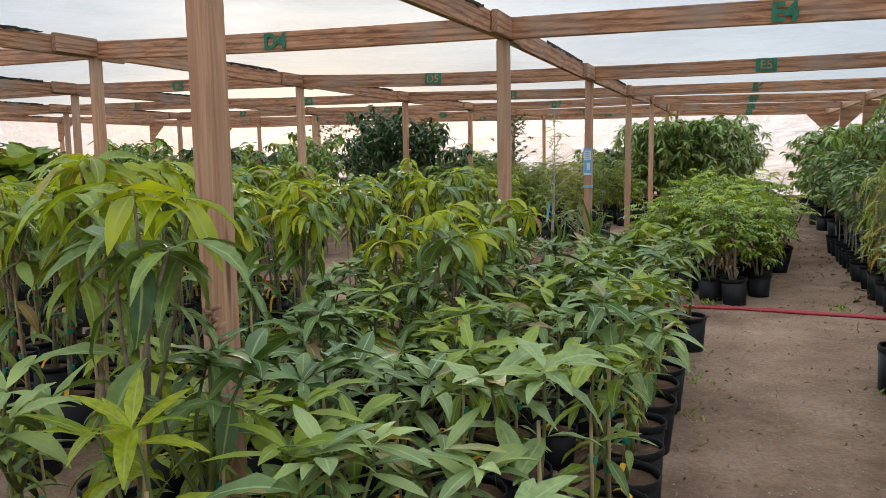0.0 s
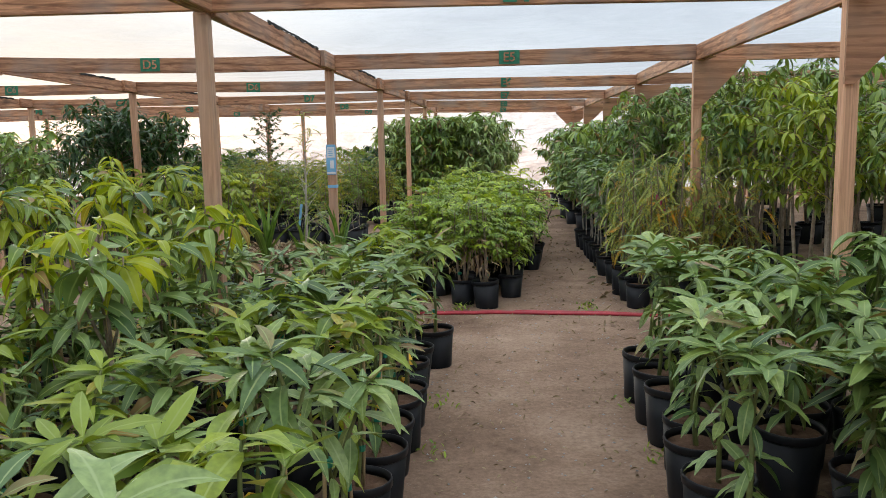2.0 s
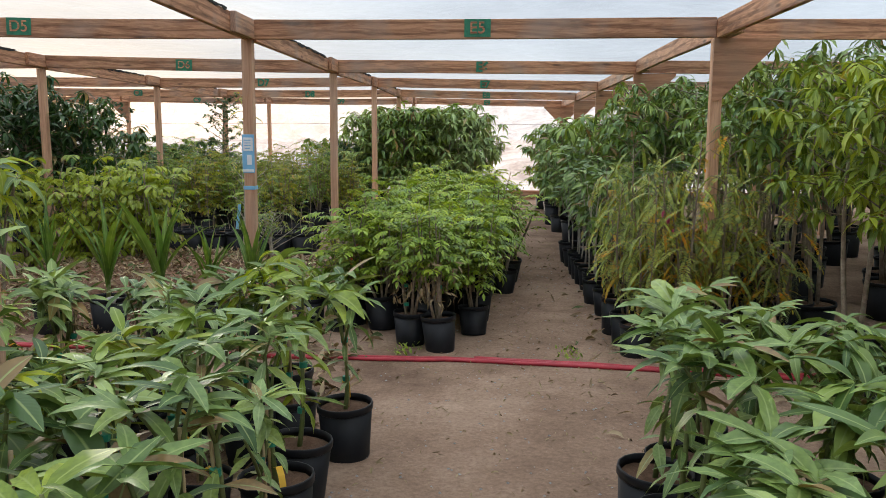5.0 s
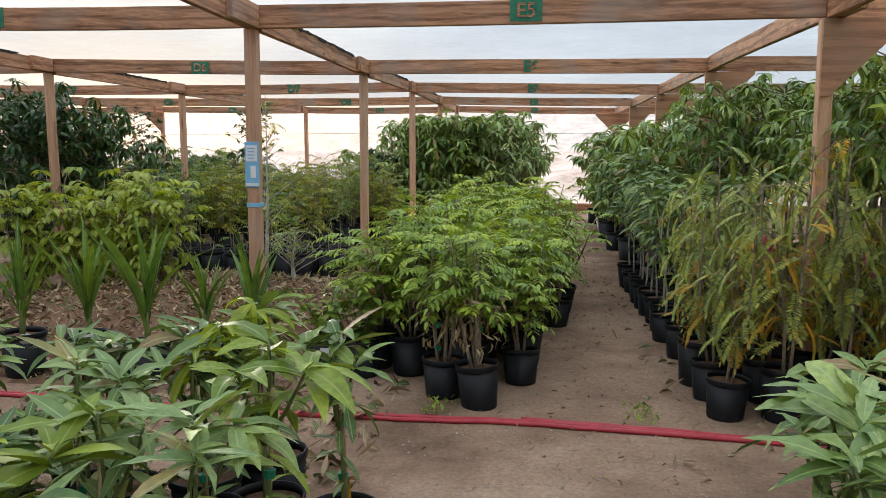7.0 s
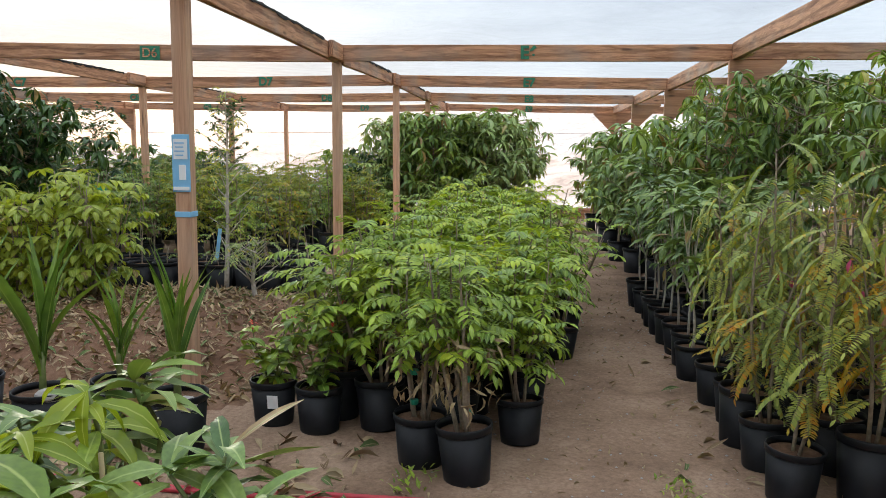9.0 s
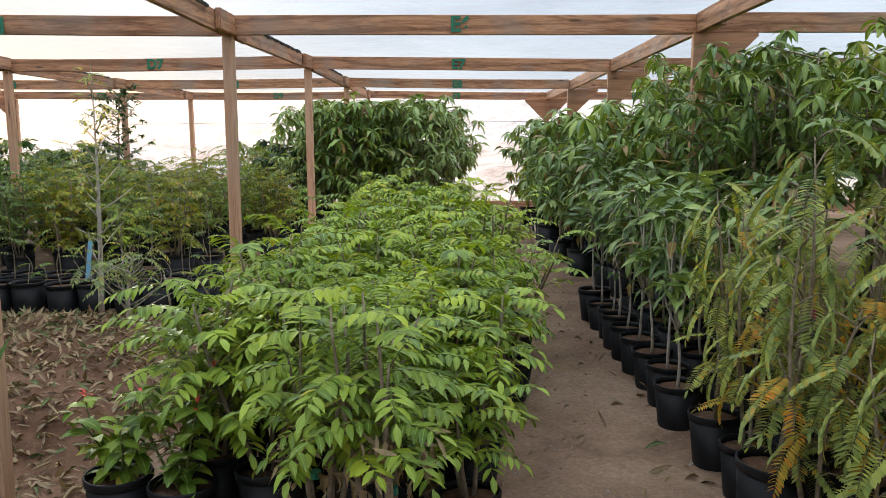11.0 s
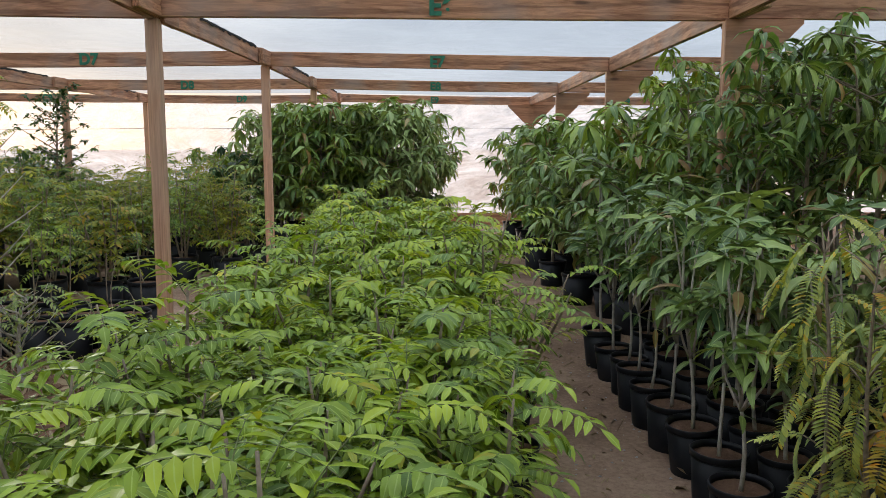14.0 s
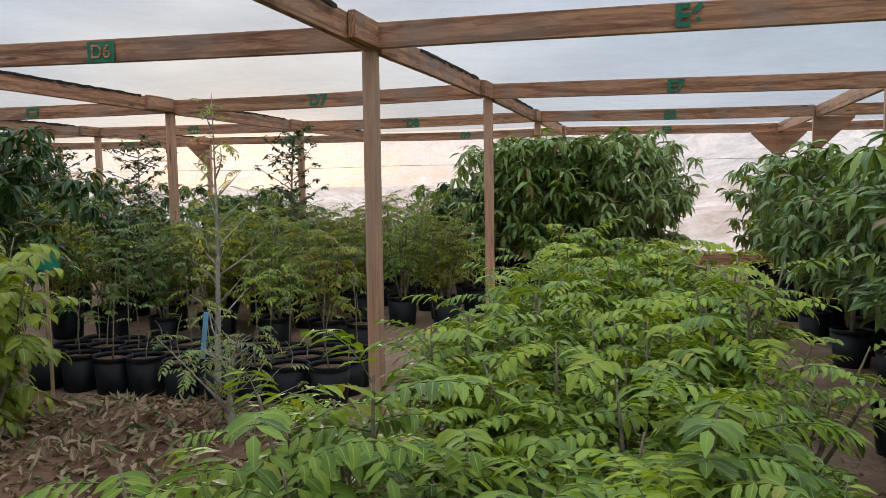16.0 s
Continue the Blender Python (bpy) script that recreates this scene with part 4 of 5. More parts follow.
film_sheet("wall_east", Y0, Y1, 0.16, FILM_Z, 60, 6, lambda u, v, n: (X1 + 0.075 + n, u, v), M_WALLFILM, "translucent plastic side wall")
for wx, wy, wl_, turn in (((X0 + X1) / 2, Y1 + 0.072, X1 - X0, 0), ((X0 + X1) / 2, Y0 - 0.072, X1 - X0, 0), (X0 - 0.072, (Y0 + Y1) / 2, Y1 - Y0, 90), (X1 + 0.072, (Y0 + Y1) / 2, Y1 - Y0, 90)):
    base = new("baseboard", box_mesh("baseboard", (wl_, 0.04, 0.24), M_WOOD, 0.004, 0.0, 0))
    base.matrix_world = pose(wx, wy, 0.10, 0, 0, turn)
    tag_structure(base, "redwood board along the foot of the plastic wall")

# ---- left bed of young mangoes beside the aisle ----
random.seed(21)
LOW = "young mango plant with long green leaves in a black pot"
near = [make_mango(rnd(0.80, 1.0), rnd(0.165, 0.195), 3, (L_MANGO, L_MANGO_SHEEN, L_MANGO_WARM)[k % 3], SHAPES_MANGO, LOW, "young mangoes in pots", 0, True) for k in range(6)]
mids = [make_mango(rnd(0.70, 0.98), rnd(0.165, 0.195), 3 + k % 2, (L_MANGO_SHEEN, L_MANGO, L_MANGO_WARM, L_MANGO)[k % 4], SHAPES_MANGO, LOW, "young mangoes in pots", 1 if k == 3 else 0, False, True, False, (0.13, 0.26), False, 3) for k in range(8)]
edge = spots_grid(-0.34, -0.34, 1.55, 6.1, 0.3, 0.31, 0.025, 0.0, False)
KEEP = [(-1.08, 1.70, 0.26), (-0.42, 2.34, 0.22), (-1.32, 1.98, 0.22)]


def clear_of(spots):
    return [p for p in spots if all((p[0] - x) ** 2 + (p[1] - y) ** 2 > r * r for x, y, r in KEEP)]


place_all(clear_of(edge) + [(-0.82, 1.22), (-1.25, 1.3)], near, 0.86, 1.08)
rosette = make_mango(0.95, 0.215, 2, L_MANGO_SHEEN, SHAPES_MANGO, "young mango with a broad pale leaf rosette in pot", "young mangoes in pots", 0, True)
rosette.matrix_basis = pose(-0.42, 2.34, 0, 0, 0, 30)
place_all(clear_of(spots_grid(-2.0, -0.62, 1.35, 6.4, 0.29, 0.29, 0.05, 0.07)), mids, 0.74, 1.12)
TALL = "taller mango plant with drooping yellow-green new leaves in a pot"
talls = [make_mango(rnd(1.2, 1.38), rnd(0.19, 0.23), 5, L_MANGO_WARM if k % 2 else L_MANGO, SHAPES_UMBRELLA, TALL, "tall mangoes with new growth", 3 + k % 2, False, True, True) for k in range(5)]
place_all(spots_grid(-4.6, -2.2, 3.2, 7.0, 0.42, 0.42, 0.08, 0.08), talls, 0.95, 1.06)
place_all([(-1.62, 4.35), (-1.30, 5.05), (-1.86, 5.35), (-1.15, 3.9), (-1.75, 3.55)], talls, 0.92, 1.0)
# tall plants beside the first post
lead = [make_mango(1.5, 0.25, 4 + k, (L_MANGO, L_MANGO_WARM)[k], SHAPES_DROOP, "tall mango plant with drooping leaves beside a post", "tall mangoes with new growth", 2, True, True, True) for k in range(2)]
place_all([(-1.32, 1.98), (-1.78, 2.35), (-2.15, 2.75), (-2.5, 2.3), (-2.3, 3.2)], lead, 0.95, 1.0)
fresh = make_mango(0.95, 0.17, 2, L_FLUSH, SHAPES_MANGO, "young mango with fresh yellow-green leaf whorl in a pot", "", 0, True)
fresh.matrix_basis = pose(-1.08, 1.70, 0)
# the bed's ragged far end
far_end = [make_mango(0.85, 0.17, 4, L_MANGO, SHAPES_MANGO, LOW, "young mangoes in pots", 0, True),
           make_mango(0.95, 0.175, 3, L_MANGO_WARM, SHAPES_MANGO, "young mango with yellow-green new leaves in a pot", "young mangoes in pots", 3, True),
           make_mango(0.78, 0.165, 4, L_MANGO, SHAPES_MANGO, LOW, "young mangoes in pots")]
place_all([(-0.25, 6.40), (-0.52, 6.45), (-0.80, 6.6)], far_end, 0.98, 1.02)
place_all([(-1.05, 6.5), (-0.62, 6.78), (-1.35, 6.72), (-1.7, 6.6)], [copy_thing_scaled(far_end[2], pose(-1.5, 6.35, 0))], 0.92, 1.08)

# ---- right bed of mangoes ----
random.seed(22)
FACING = "leafy mango plant with arching grey-green leaves in black pot"
place_all(spots_grid(0.98, 0.98, 3.8, 5.8, 0.3, 0.32, 0.03, 0.0, False), [make_mango(rnd(0.80, 0.92), 0.175, 4, L_MANGO_SHEEN if k == 1 else L_MANGO, SHAPES_MANGO, FACING, "mangoes of the facing bed", 0, True, False, False, (0.13, 0.26), False, 6) for k in range(4)])
place_all(spots_grid(1.34, 2.5, 3.2, 6.0, 0.32, 0.32, 0.05, 0.05), [make_mango(rnd(0.78, 0.96), 0.178, 5, L_DEEP if k == 2 else L_MANGO, SHAPES_MANGO if k % 3 else SHAPES_DROOP, FACING, "mangoes of the facing bed", 0, False, False, True, (0.13, 0.26), False, 18) for k in range(6)])


def make_inflorescence(thing, at, size):
    """A small upright flower spike of buds on red-brown twigs."""
    lines = [(bent_line(at, Vector(at) + Vector((0, 0, size)), 3, 0.01), [0.003, 0.0025, 0.002, 0.001])]
    for k in range(9):
        z = size * (0.15 + 0.09 * k)
        a = k * 2.4
        lines.append(([Vector(at) + Vector((0, 0, z)), Vector(at) + Vector((math.cos(a), math.sin(a), 0.5)) * (0.035 * (1.2 - 0.08 * k)) + Vector((0, 0, z))], [0.005, 0.007]))
    part("flower_spike", tubes("flower_spike", lines, M_SPIKE, 5), thing, "pinkish flower spike")


place_all([(1.14, 5.98), (1.3, 6.26), (1.55, 6.22)], [make_mango(0.88, 0.175, 4, L_MANGO, SHAPES_MANGO, FACING, "mangoes of the facing bed", 0, True, False)], 0.84, 0.94)
M_SPIKE = plain_material("pinkish_spike", (0.30, 0.14, 0.09), (0.50, 0.32, 0.20), 30.0, 0.7)
for sx_, sy_, hh in ((-1.16, 2.06, 1.0), (1.34, 3.55, 0.92), (1.62, 3.85, 1.0)):
    spike = make_mango(hh, 0.185, 4, L_MANGO, SHAPES_MANGO, "mango plant with a pinkish flower spike in pot", "flowering mangoes")
    make_inflorescence(spike, (0.01, 0.01, hh), 0.12)
    spike.matrix_basis = pose(sx_, sy_, 0)

# ---- red hose across the aisle ----
def make_hose(y, x0, x1, seed):
    pts = []
    n = 60
    for i in range(n + 1):
        x = x0 + (x1 - x0) * i / n
        yy = y - 0.05 * x - 0.05 * max(0.0, x - 0.8) + 0.025 * math.sin(x * 1.9 + seed) + 0.03 * noise.noise((x * 1.5, seed, 0))
        pts.append((x, yy, ground_z(x, yy) + 0.0115))
    hose = new("garden_hose", tubes("garden_hose", [(pts, [0.0125] * len(pts))], M_HOSE, 10))
    tagged(hose, "red rubber garden hose lying across the dirt aisle", "hose")


make_hose(7.95, -6.0, 3.4, 0.4)
make_hose(7.982, -6.0, 3.4, 0.9)
make_hose(8.03, 0.3, 3.4, 1.6)

# ---- feather-leaved bed past the hose ----
random.seed(23)
FEATHER = "bushy seedling with bright green feathered leaves in black pot"
first = make_pinnate(1.08, 5, 46, 0.24, 0.056, 7, L_PINNATE, "feather-leaved seedling with withered lower leaves in black pot", "feather-leaved seedlings", (0.125, 0.245), 0.46, 0.9, 0.17, None, True, L_PINNATE_Y)
place_all([(0.06, 8.27), (-0.16, 8.42)], [first], 0.98, 1.02)
fe = [make_pinnate(rnd(0.96, 1.16), 4, 48, rnd(0.25, 0.31), rnd(0.056, 0.068), 8, L_PINNATE, FEATHER, "feather-leaved seedlings", (0.135, 0.26), 0.35, 1.1, 0.25, None, False, L_PINNATE_Y) for k in range(6)]
place_all([(0.28, 8.74), (-0.42, 8.86), (-0.06, 8.85)] + spots_grid(-0.70, 0.40, 9.15, 10.2, 0.34, 0.34, 0.04) + spots_grid(-0.60, 0.40, 10.5, 13.9, 0.33, 0.34, 0.04), fe, 0.82, 1.06, 6.0)
loose_one = make_pinnate(0.98, 4, 20, 0.28, 0.058, 8, L_PINNATE, "sprawling feather-leaved seedling leaning over the dirt aisle", "feather-leaved seedlings", (0.135, 0.26), 0.5, 1.2, 0.42, None, False, L_PINNATE_Y)
place_all([(0.52, 10.35), (0.56, 10.95), (0.55, 11.55), (0.5, 12.3), (0.52, 13.1)], [loose_one], 0.85, 1.05, 8.0)
ye = make_pinnate(0.85, 3, 20, 0.25, 0.07, 5, L_YELLOW, "feather-leaved seedling with yellowing leaves in black pot", "feather-leaved seedlings", (0.14, 0.27), 0.3)
place_all([(-0.68, 9.0), (-0.74, 9.4)], [ye], 0.95, 1.0)

# ---- right row past the hose ----
random.seed(24)
tm = [make_feather_tree(rnd(1.28, 1.5), 36, "leggy feather-leaved tree seedling with yellowing leaves in pot", "feather-leaved tree seedlings", 3 if k == 1 else 0) for k in range(5)]
place_all(spots_grid(1.37, 2.3, 8.24, 9.72, 0.31, 0.31, 0.02, 0.0, False), tm, 0.84, 1.06)
SAPLING = "slender mango sapling with bare lower stem in black pot"
ms = [make_mango(rnd(1.2, 1.36), 0.20, 7, L_MANGO_SHEEN if _ in (1, 4) else L_MANGO, SHAPES_UMBRELLA if _ % 2 else SHAPES_MANGO, SAPLING, "mango saplings along the aisle", 0, False, False, True, (0.135, 0.26), True) for _ in range(5)]
place_all(spots_grid(1.34, 1.95, 9.98, 12.35, 0.29, 0.29, 0.02, 0.0, False), ms, 0.80, 0.98)
TREE = "tall mango tree with dark drooping crown in nursery pot"
tr = [make_tree(rnd(2.2, 2.42), 1.26, 0.46, 30, 0.185, (L_DEEP, L_MANGO, L_DEEP, L_MANGO_WARM, L_MANGO)[k], TREE, "tall mangoes in pots", (0.20, 0.34), 2, SHAPES_FAR, "potted_mango_tree", 1.0, (-0.85, 0.4), M_TRUNK) for k in range(5)]
place_all(spots_grid(2.85, 5.2, 5.9, 9.2, 0.8, 0.72, 0.12, 0.05), tr, 0.80, 0.90)
place_all(spots_grid(2.75, 5.2, 9.5, 14.8, 0.8, 0.72, 0.12, 0.05), tr, 0.87, 0.95)
place_all([(2.32, 13.5), (2.6, 14.1)], tr, 0.88, 0.93)
place_all([(2.42, 12.1), (2.4, 11.2), (2.5, 10.4), (2.6, 12.9)], tr, 0.80, 0.88)
place_all([(1.96, 11.72), (2.2, 11.5), (2.05, 12.5)], [tr[0], tr[1], tr[2]], 0.80, 0.87)
place_all([(2.55, 7.15), (2.62, 7.85)], [tr[3]], 0.82, 0.88)
place_all([(2.58, 8.8), (2.56, 9.5)], [tr[0], tr[2]], 0.80, 0.86)
place_all(spots_grid(3.0, 5.0, 3.3, 5.2, 0.8, 0.8, 0.12), tr, 0.78, 0.86)
place_all([(1.78, 13.25), (1.72, 13.8), (2.1, 12.95)] + spots_grid(1.5, 3.1, 14.35, 19.6, 0.5, 0.5, 0.06), [make_tree(rnd(1.42, 1.62), 0.48, 0.34, 26, 0.22, (L_DEEP, L_MANGO_SHEEN, L_MANGO_WARM)[k], "mango sapling with slender trunk and leafy top in pot", "far mangoes in pots", (0.16, 0.30), 1, SHAPES_FAR, "potted_mango_tree", 1.0, (-0.85, 0.4), M_TRUNK) for k in range(3)], 0.85, 1.08)
bush = [make_tree(rnd(2.05, 2.2), 0.5, 0.56, 54, 0.25, (L_MANGO_SHEEN, L_MANGO_WARM, L_DEEP)[k], "large bushy mango tree with bare trunk in pot", "bushy mangoes by the end wall", (0.20, 0.34), 1, SHAPES_FAR, "potted_mango_tree", 1.0, (-0.8, 0.4), None, 1.75 if k == 0 else 0.0) for k in range(3)]
place_all([(-1.0, 19.1), (-0.75, 18.1), (-0.55, 19.4)], bush, 0.96, 1.03)
place_all([(-1.45, 18.5), (-1.15, 17.9), (-0.35, 17.9), (-1.75, 18.9), (-0.15, 18.7)], bush, 0.9, 0.98)
place_all([(-1.85, 18.3), (0.15, 18.9), (-1.9, 19.2)], bush, 0.8, 0.88)
place_all(spots_grid(5.8, 11.0, 2.0, 19.5, 1.5, 1.4, 0.3), [make_tree(1.9, 0.5, 0.6, 30, 0.24, L_DEEP, "bushy mango tree in nursery pot", "bushy mangoes of the side beds", (0.20, 0.34), 1, SHAPES_BACK)])

# ---- coconut seedlings ----
random.seed(26)


def make_coconut(h, label):
    thing = tagged(new("potted_coconut_palm"), label, "potted plant", "coconut seedlings")
    add_pot(thing, 0.14, 0.27)
    leaves = []
    for k in range(11):
        leaves.append(aim((rnd(-0.012, 0.012), rnd(-0.012, 0.012), 0.28 + 0.015 * k), k * 2.4 + rnd(-0.3, 0.3), rnd(0.95, 1.45), h * rnd(0.7, 1.05), rnd(-0.3, 0.3)))
    part("stem", tubes("stem", [([(0, 0, 0.21), (0.005, 0, 0.33), (0.01, 0, 0.46)], [0.020, 0.018, 0.010])], M_GREENSTEM), thing)
    single_leaves(thing, leaves, SHAPES_STRAP, L_PALM, "palm")
    return thing


def make_stone(x, y, z, r):
    bm = bmesh.new()
    bmesh.ops.create_icosphere(bm, subdivisions=2, radius=r)
    for v in bm.verts:
        v.co *= 1 + 0.28 * noise.noise(v.co * (1.4 / r) + Vector((x * 9, y * 9, 0)))
        v.co.z *= 0.62
    ob = new("stone", bm_mesh("stone", bm, M_STONE))
    ob.matrix_world = pose(x, y, z + r * 0.42, 0, 0, rnd(0, 360))
    tagged(ob, "pale grey stone lying on the soil of a pot", "stone", "stones in the palm pots")


for cx, cy, ch in ((-1.98, 8.46, 0.80), (-1.66, 8.60, 0.50), (-1.30, 8.44, 0.62), (-2.45, 8.62, 0.7), (-2.85, 8.55, 0.6)):
    palm = make_coconut(ch, "coconut seedling with upright strap leaves in black pot")
    palm.matrix_basis = turned(cx, cy, 1.0, ground_z(cx, cy) - 0.004)
    make_stone(cx + 0.06, cy - 0.06, ground_z(cx, cy) + 0.212, 0.06)


# ---- red-flowering plants ----
def make_flowering(h, label, flowers):
    thing = tagged(new("potted_flowering_plant"), label, "potted plant", "red-flowering plants")
    add_pot(thing, 0.12, 0.23)
    lines, leaves = [], []
    for k in range(5):
        a = k * 2.4
        line = bent_line((0, 0, 0.18), (math.cos(a) * 0.13, math.sin(a) * 0.13, h * rnd(0.75, 1.0)), 4, 0.03)
        lines.append((line, [0.006, 0.005, 0.004, 0.003, 0.002]))
        for q in (1, 2, 3, 4):
            leaves += whorl(line[q], 5, 0.105, (-0.5, 0.6))
    part("stem", tubes("stem", lines, M_GREENSTEM), thing)
    part("foliage", leaf_mesh("foliage", leaves, SHAPES_ROUND, L_PINNATE), thing)
    for k in range(flowers):
        top = lines[k][0][-1]
        part("flower", leaf_mesh("flower", whorl(top + Vector((0, 0, 0.02)), 6, 0.032, (0.2, 1.1)), SHAPES_ROUND, M_RED), thing, "small red flower")
    return thing


fl = make_flowering(0.62, "green broad-leaved plant with small red flowers in pot", 3)
fl.matrix_basis = pose(-0.72, 8.78, 0.0, 0, 0, 40)
fl2 = make_flowering(0.58, "green broad-leaved plant in pot with white label", 1)
fl2.matrix_basis = pose(-0.98, 8.86, 0.0, 0, 0, 160)
tagm = box_mesh("pot_label", (0.055, 0.004, 0.07), M_WHITE, 0.001)
lab = part("pot_label", tagm, fl2, "white paper label")
lab.matrix_local = pose(0, 0, 0, 0, 0, -160) @ pose(0.03, -0.116, 0.14, 8, 0, 0)

# ---- card and tape on the aisle post ----
card = tagged(new("hanging_card"), "blue and white printed card fixed to a wooden post", "sign")
card.matrix_basis = pose(-1.42, ROWS_Y[4] - POST_W / 2, 1.32)
part("board", box_mesh("board", (0.092, 0.006, 0.285), M_BLUE, 0.002), card).matrix_local = pose(0, -0.005, 0)
part("panel", box_mesh("panel", (0.072, 0.003, 0.10), M_WHITE, 0.001), card, "white printed panel").matrix_local = pose(0, -0.0105, 0.07)
part("strip", box_mesh("strip", (0.035, 0.003, 0.075), M_WHITE, 0.001), card, "white printed panel").matrix_local = pose(0.008, -0.0105, -0.045)
part("footer", box_mesh("footer", (0.082, 0.003, 0.018), M_WHITE, 0.001), card, "white printed strip").matrix_local = pose(0, -0.0105, -0.125)
for k in range(4):
    bar = box_mesh("print_line", (0.05 - 0.01 * (k % 2), 0.001, 0.006), M_BLUE, 0)
    part("print_line", bar, card).matrix_local = pose(-0.004, -0.0135, 0.10 - 0.02 * k)
tape = new("marking_tape", box_mesh("marking_tape", (POST_W + 0.008, POST_W + 0.008, 0.028), M_BLUE, 0.002))
tape.matrix_world = pose(-1.42, ROWS_Y[4], 1.065)
tagged(tape, "blue marking tape wrapped round a wooden post", "tape")

# ---- green sign on a stake ----
sign = tagged(new("stake_sign"), "small blank green sign on a wooden stake", "sign")
sign.matrix_basis = pose(-3.87, 12.33, 0, 0, 0, 12)
part("stake", box_mesh("stake", (0.022, 0.016, 1.0), M_CANE, 0.002), sign).matrix_local = pose(0, 0, 0.49)
part("plate", box_mesh("plate", (0.21, 0.006, 0.165), M_TIE, 0.002), sign).matrix_local = pose(0, -0.012, 0.96)

# ---- thin bare tree on the mound ----
random.seed(27)


def make_bare_tree(h, label):
    thing = tagged(new("bare_sapling"), label, "tree")
    trunk = bent_line((0, 0, -0.02), (0.03, 0.02, h), 8, 0.04)
    limbs = []
    lines = [(trunk, [0.026, 0.024, 0.020, 0.017, 0.013, 0.010, 0.007, 0.004, 0.002])]
    rachis, leaves = [], []
    for k in range(26):
        t = 0.18 + 0.8 * k / 26
        i = min(int(t * 8), 7)
        at = trunk[i].lerp(trunk[i + 1], t * 8 - i)
        a = k * 2.4 + rnd(-0.4, 0.4)
        reach = rnd(0.15, 0.5) * (1.15 - t)
        end = at + Vector((math.cos(a) * reach, math.sin(a) * reach, reach * rnd(0.5, 1.1)))
        limb = bent_line(at, end, 3, 0.03)
        limbs.append((limb, [0.007, 0.005, 0.003, 0.0015]))
        for q in (2, 3):
            if random.random() < 0.8:
                compound_leaf(limb[q], a + rnd(-1.5, 1.5), rnd(-0.2, 0.7), 0.15, 6, 0.035, 0.9, rachis, leaves)
    tk = part("trunk", tubes("trunk", lines, M_PALEBARK), thing)
    tagged(part("branch_work", tubes("branch_work", limbs, M_PALEBARK, 5), tk), kind="stuff")
    tagged(part("stalk_work", tubes("stalk_work", rachis, M_GREENSTEM, 3), tk), kind="stuff")
    part("crown", leaf_mesh("crown", leaves, SHAPES_LET, L_TAM), thing)
    return thing


bare = make_bare_tree(1.95, "thin nearly leafless sapling growing from the mulched mound")
bare.matrix_basis = pose(-2.55, 12.24, ground_z(-2.55, 12.24))
rib = box_mesh("ribbon", (0.035, 0.004, 0.30), M_BLUE, 0.001, 0.006, 3)
part("ribbon", rib, bare, "pale blue ribbon").matrix_local = pose(-0.06, -0.03, 0.45, 0, 8, 0)
twig = make_bare_tree(0.5, "small twiggy sapling growing from the mulched mound")
twig.matrix_basis = pose(-2.0, 11.5, ground_z(-2.0, 11.5))

# ---- rows of black pots with thin seedlings behind the mound ----
random.seed(28)


def make_thin(h, label, few):
    thing = tagged(new("potted_seedling"), label, "potted plant", "thin seedlings in a row")
    add_pot(thing, 0.14, 0.27)
    line = bent_line((0, 0, 0.22), (rnd(-0.05, 0.05), rnd(-0.05, 0.05), h), 5, 0.03)
    rachis, leaves = [], []
    for k in range(few):
        t = 0.55 + 0.45 * k / few
        i = min(int(t * 5), 4)
        compound_leaf(line[i].lerp(line[i + 1], t * 5 - i), k * 2.4, rnd(0.1, 0.8), 0.17, 6, 0.04, 1.0, rachis, leaves)
    st = part("stem", tubes("stem", [(line, [0.006, 0.005, 0.0045, 0.004, 0.003, 0.002])], M_BARK), thing)
    tagged(part("stalk_work", tubes("stalk_work", rachis, M_GREENSTEM, 3), st), kind="stuff")
    part("foliage", leaf_mesh("foliage", leaves, SHAPES_LET, L_PINNATE_D), thing)
    return thing


thin = [make_thin((0.50, 0.66, 0.95, 0.42, 0.6)[k], "thin feather-leaved seedling in a black nursery pot", (1, 2, 5, 1, 3)[k]) for k in range(5)]
place_all(spots_grid(-4.1, -1.72, 12.56, 13.13, 0.272, 0.275, 0.012, 0.0, False), thin, 0.96, 1.02, 1.5)
place_all([(-2.25, 14.05), (-2.55, 14.2)], thin)
SHRUB = "shrubby feather-leaved sapling in a black pot"
shr = [make_pinnate((1.32, 1.05, 1.48, 1.2, 0.95)[k], 4, (60, 44, 64, 52, 40)[k], 0.30, (0.055, 0.065)[k % 2], 8, (L_OLIVE, L_PINNATE_D, L_PINNATE_D, L_OLIVE, L_PINNATE)[k], SHRUB, "shrubby saplings behind the mound", (0.16, 0.29), (0.24, 0.15)[k % 2], 1.0, 0.26) for k in range(5)]
place_all(spots_grid(-5.4, -2.4, 14.2, 20.6, 0.55, 0.5, 0.09, 0.10), shr, 0.85, 1.12)
place_all(spots_grid(-2.35, -1.75, 15.4, 17.3, 0.5, 0.5, 0.08), shr, 0.85, 1.05)
col = make_tree(2.15, 0.85, 0.40, 44, 0.085, L_DARK, "slim tree with small dark leaves in nursery pot", "slim dark trees", (0.18, 0.32), 1, SHAPES_ROUND, "potted_columnar_tree", 1.0, (-0.5, 0.6))
place_all([(-4.6, 17.6), (-7.9, 17.0), (-6.6, 17.2), (-9.2, 17.8)], [col], 0.95, 1.04)
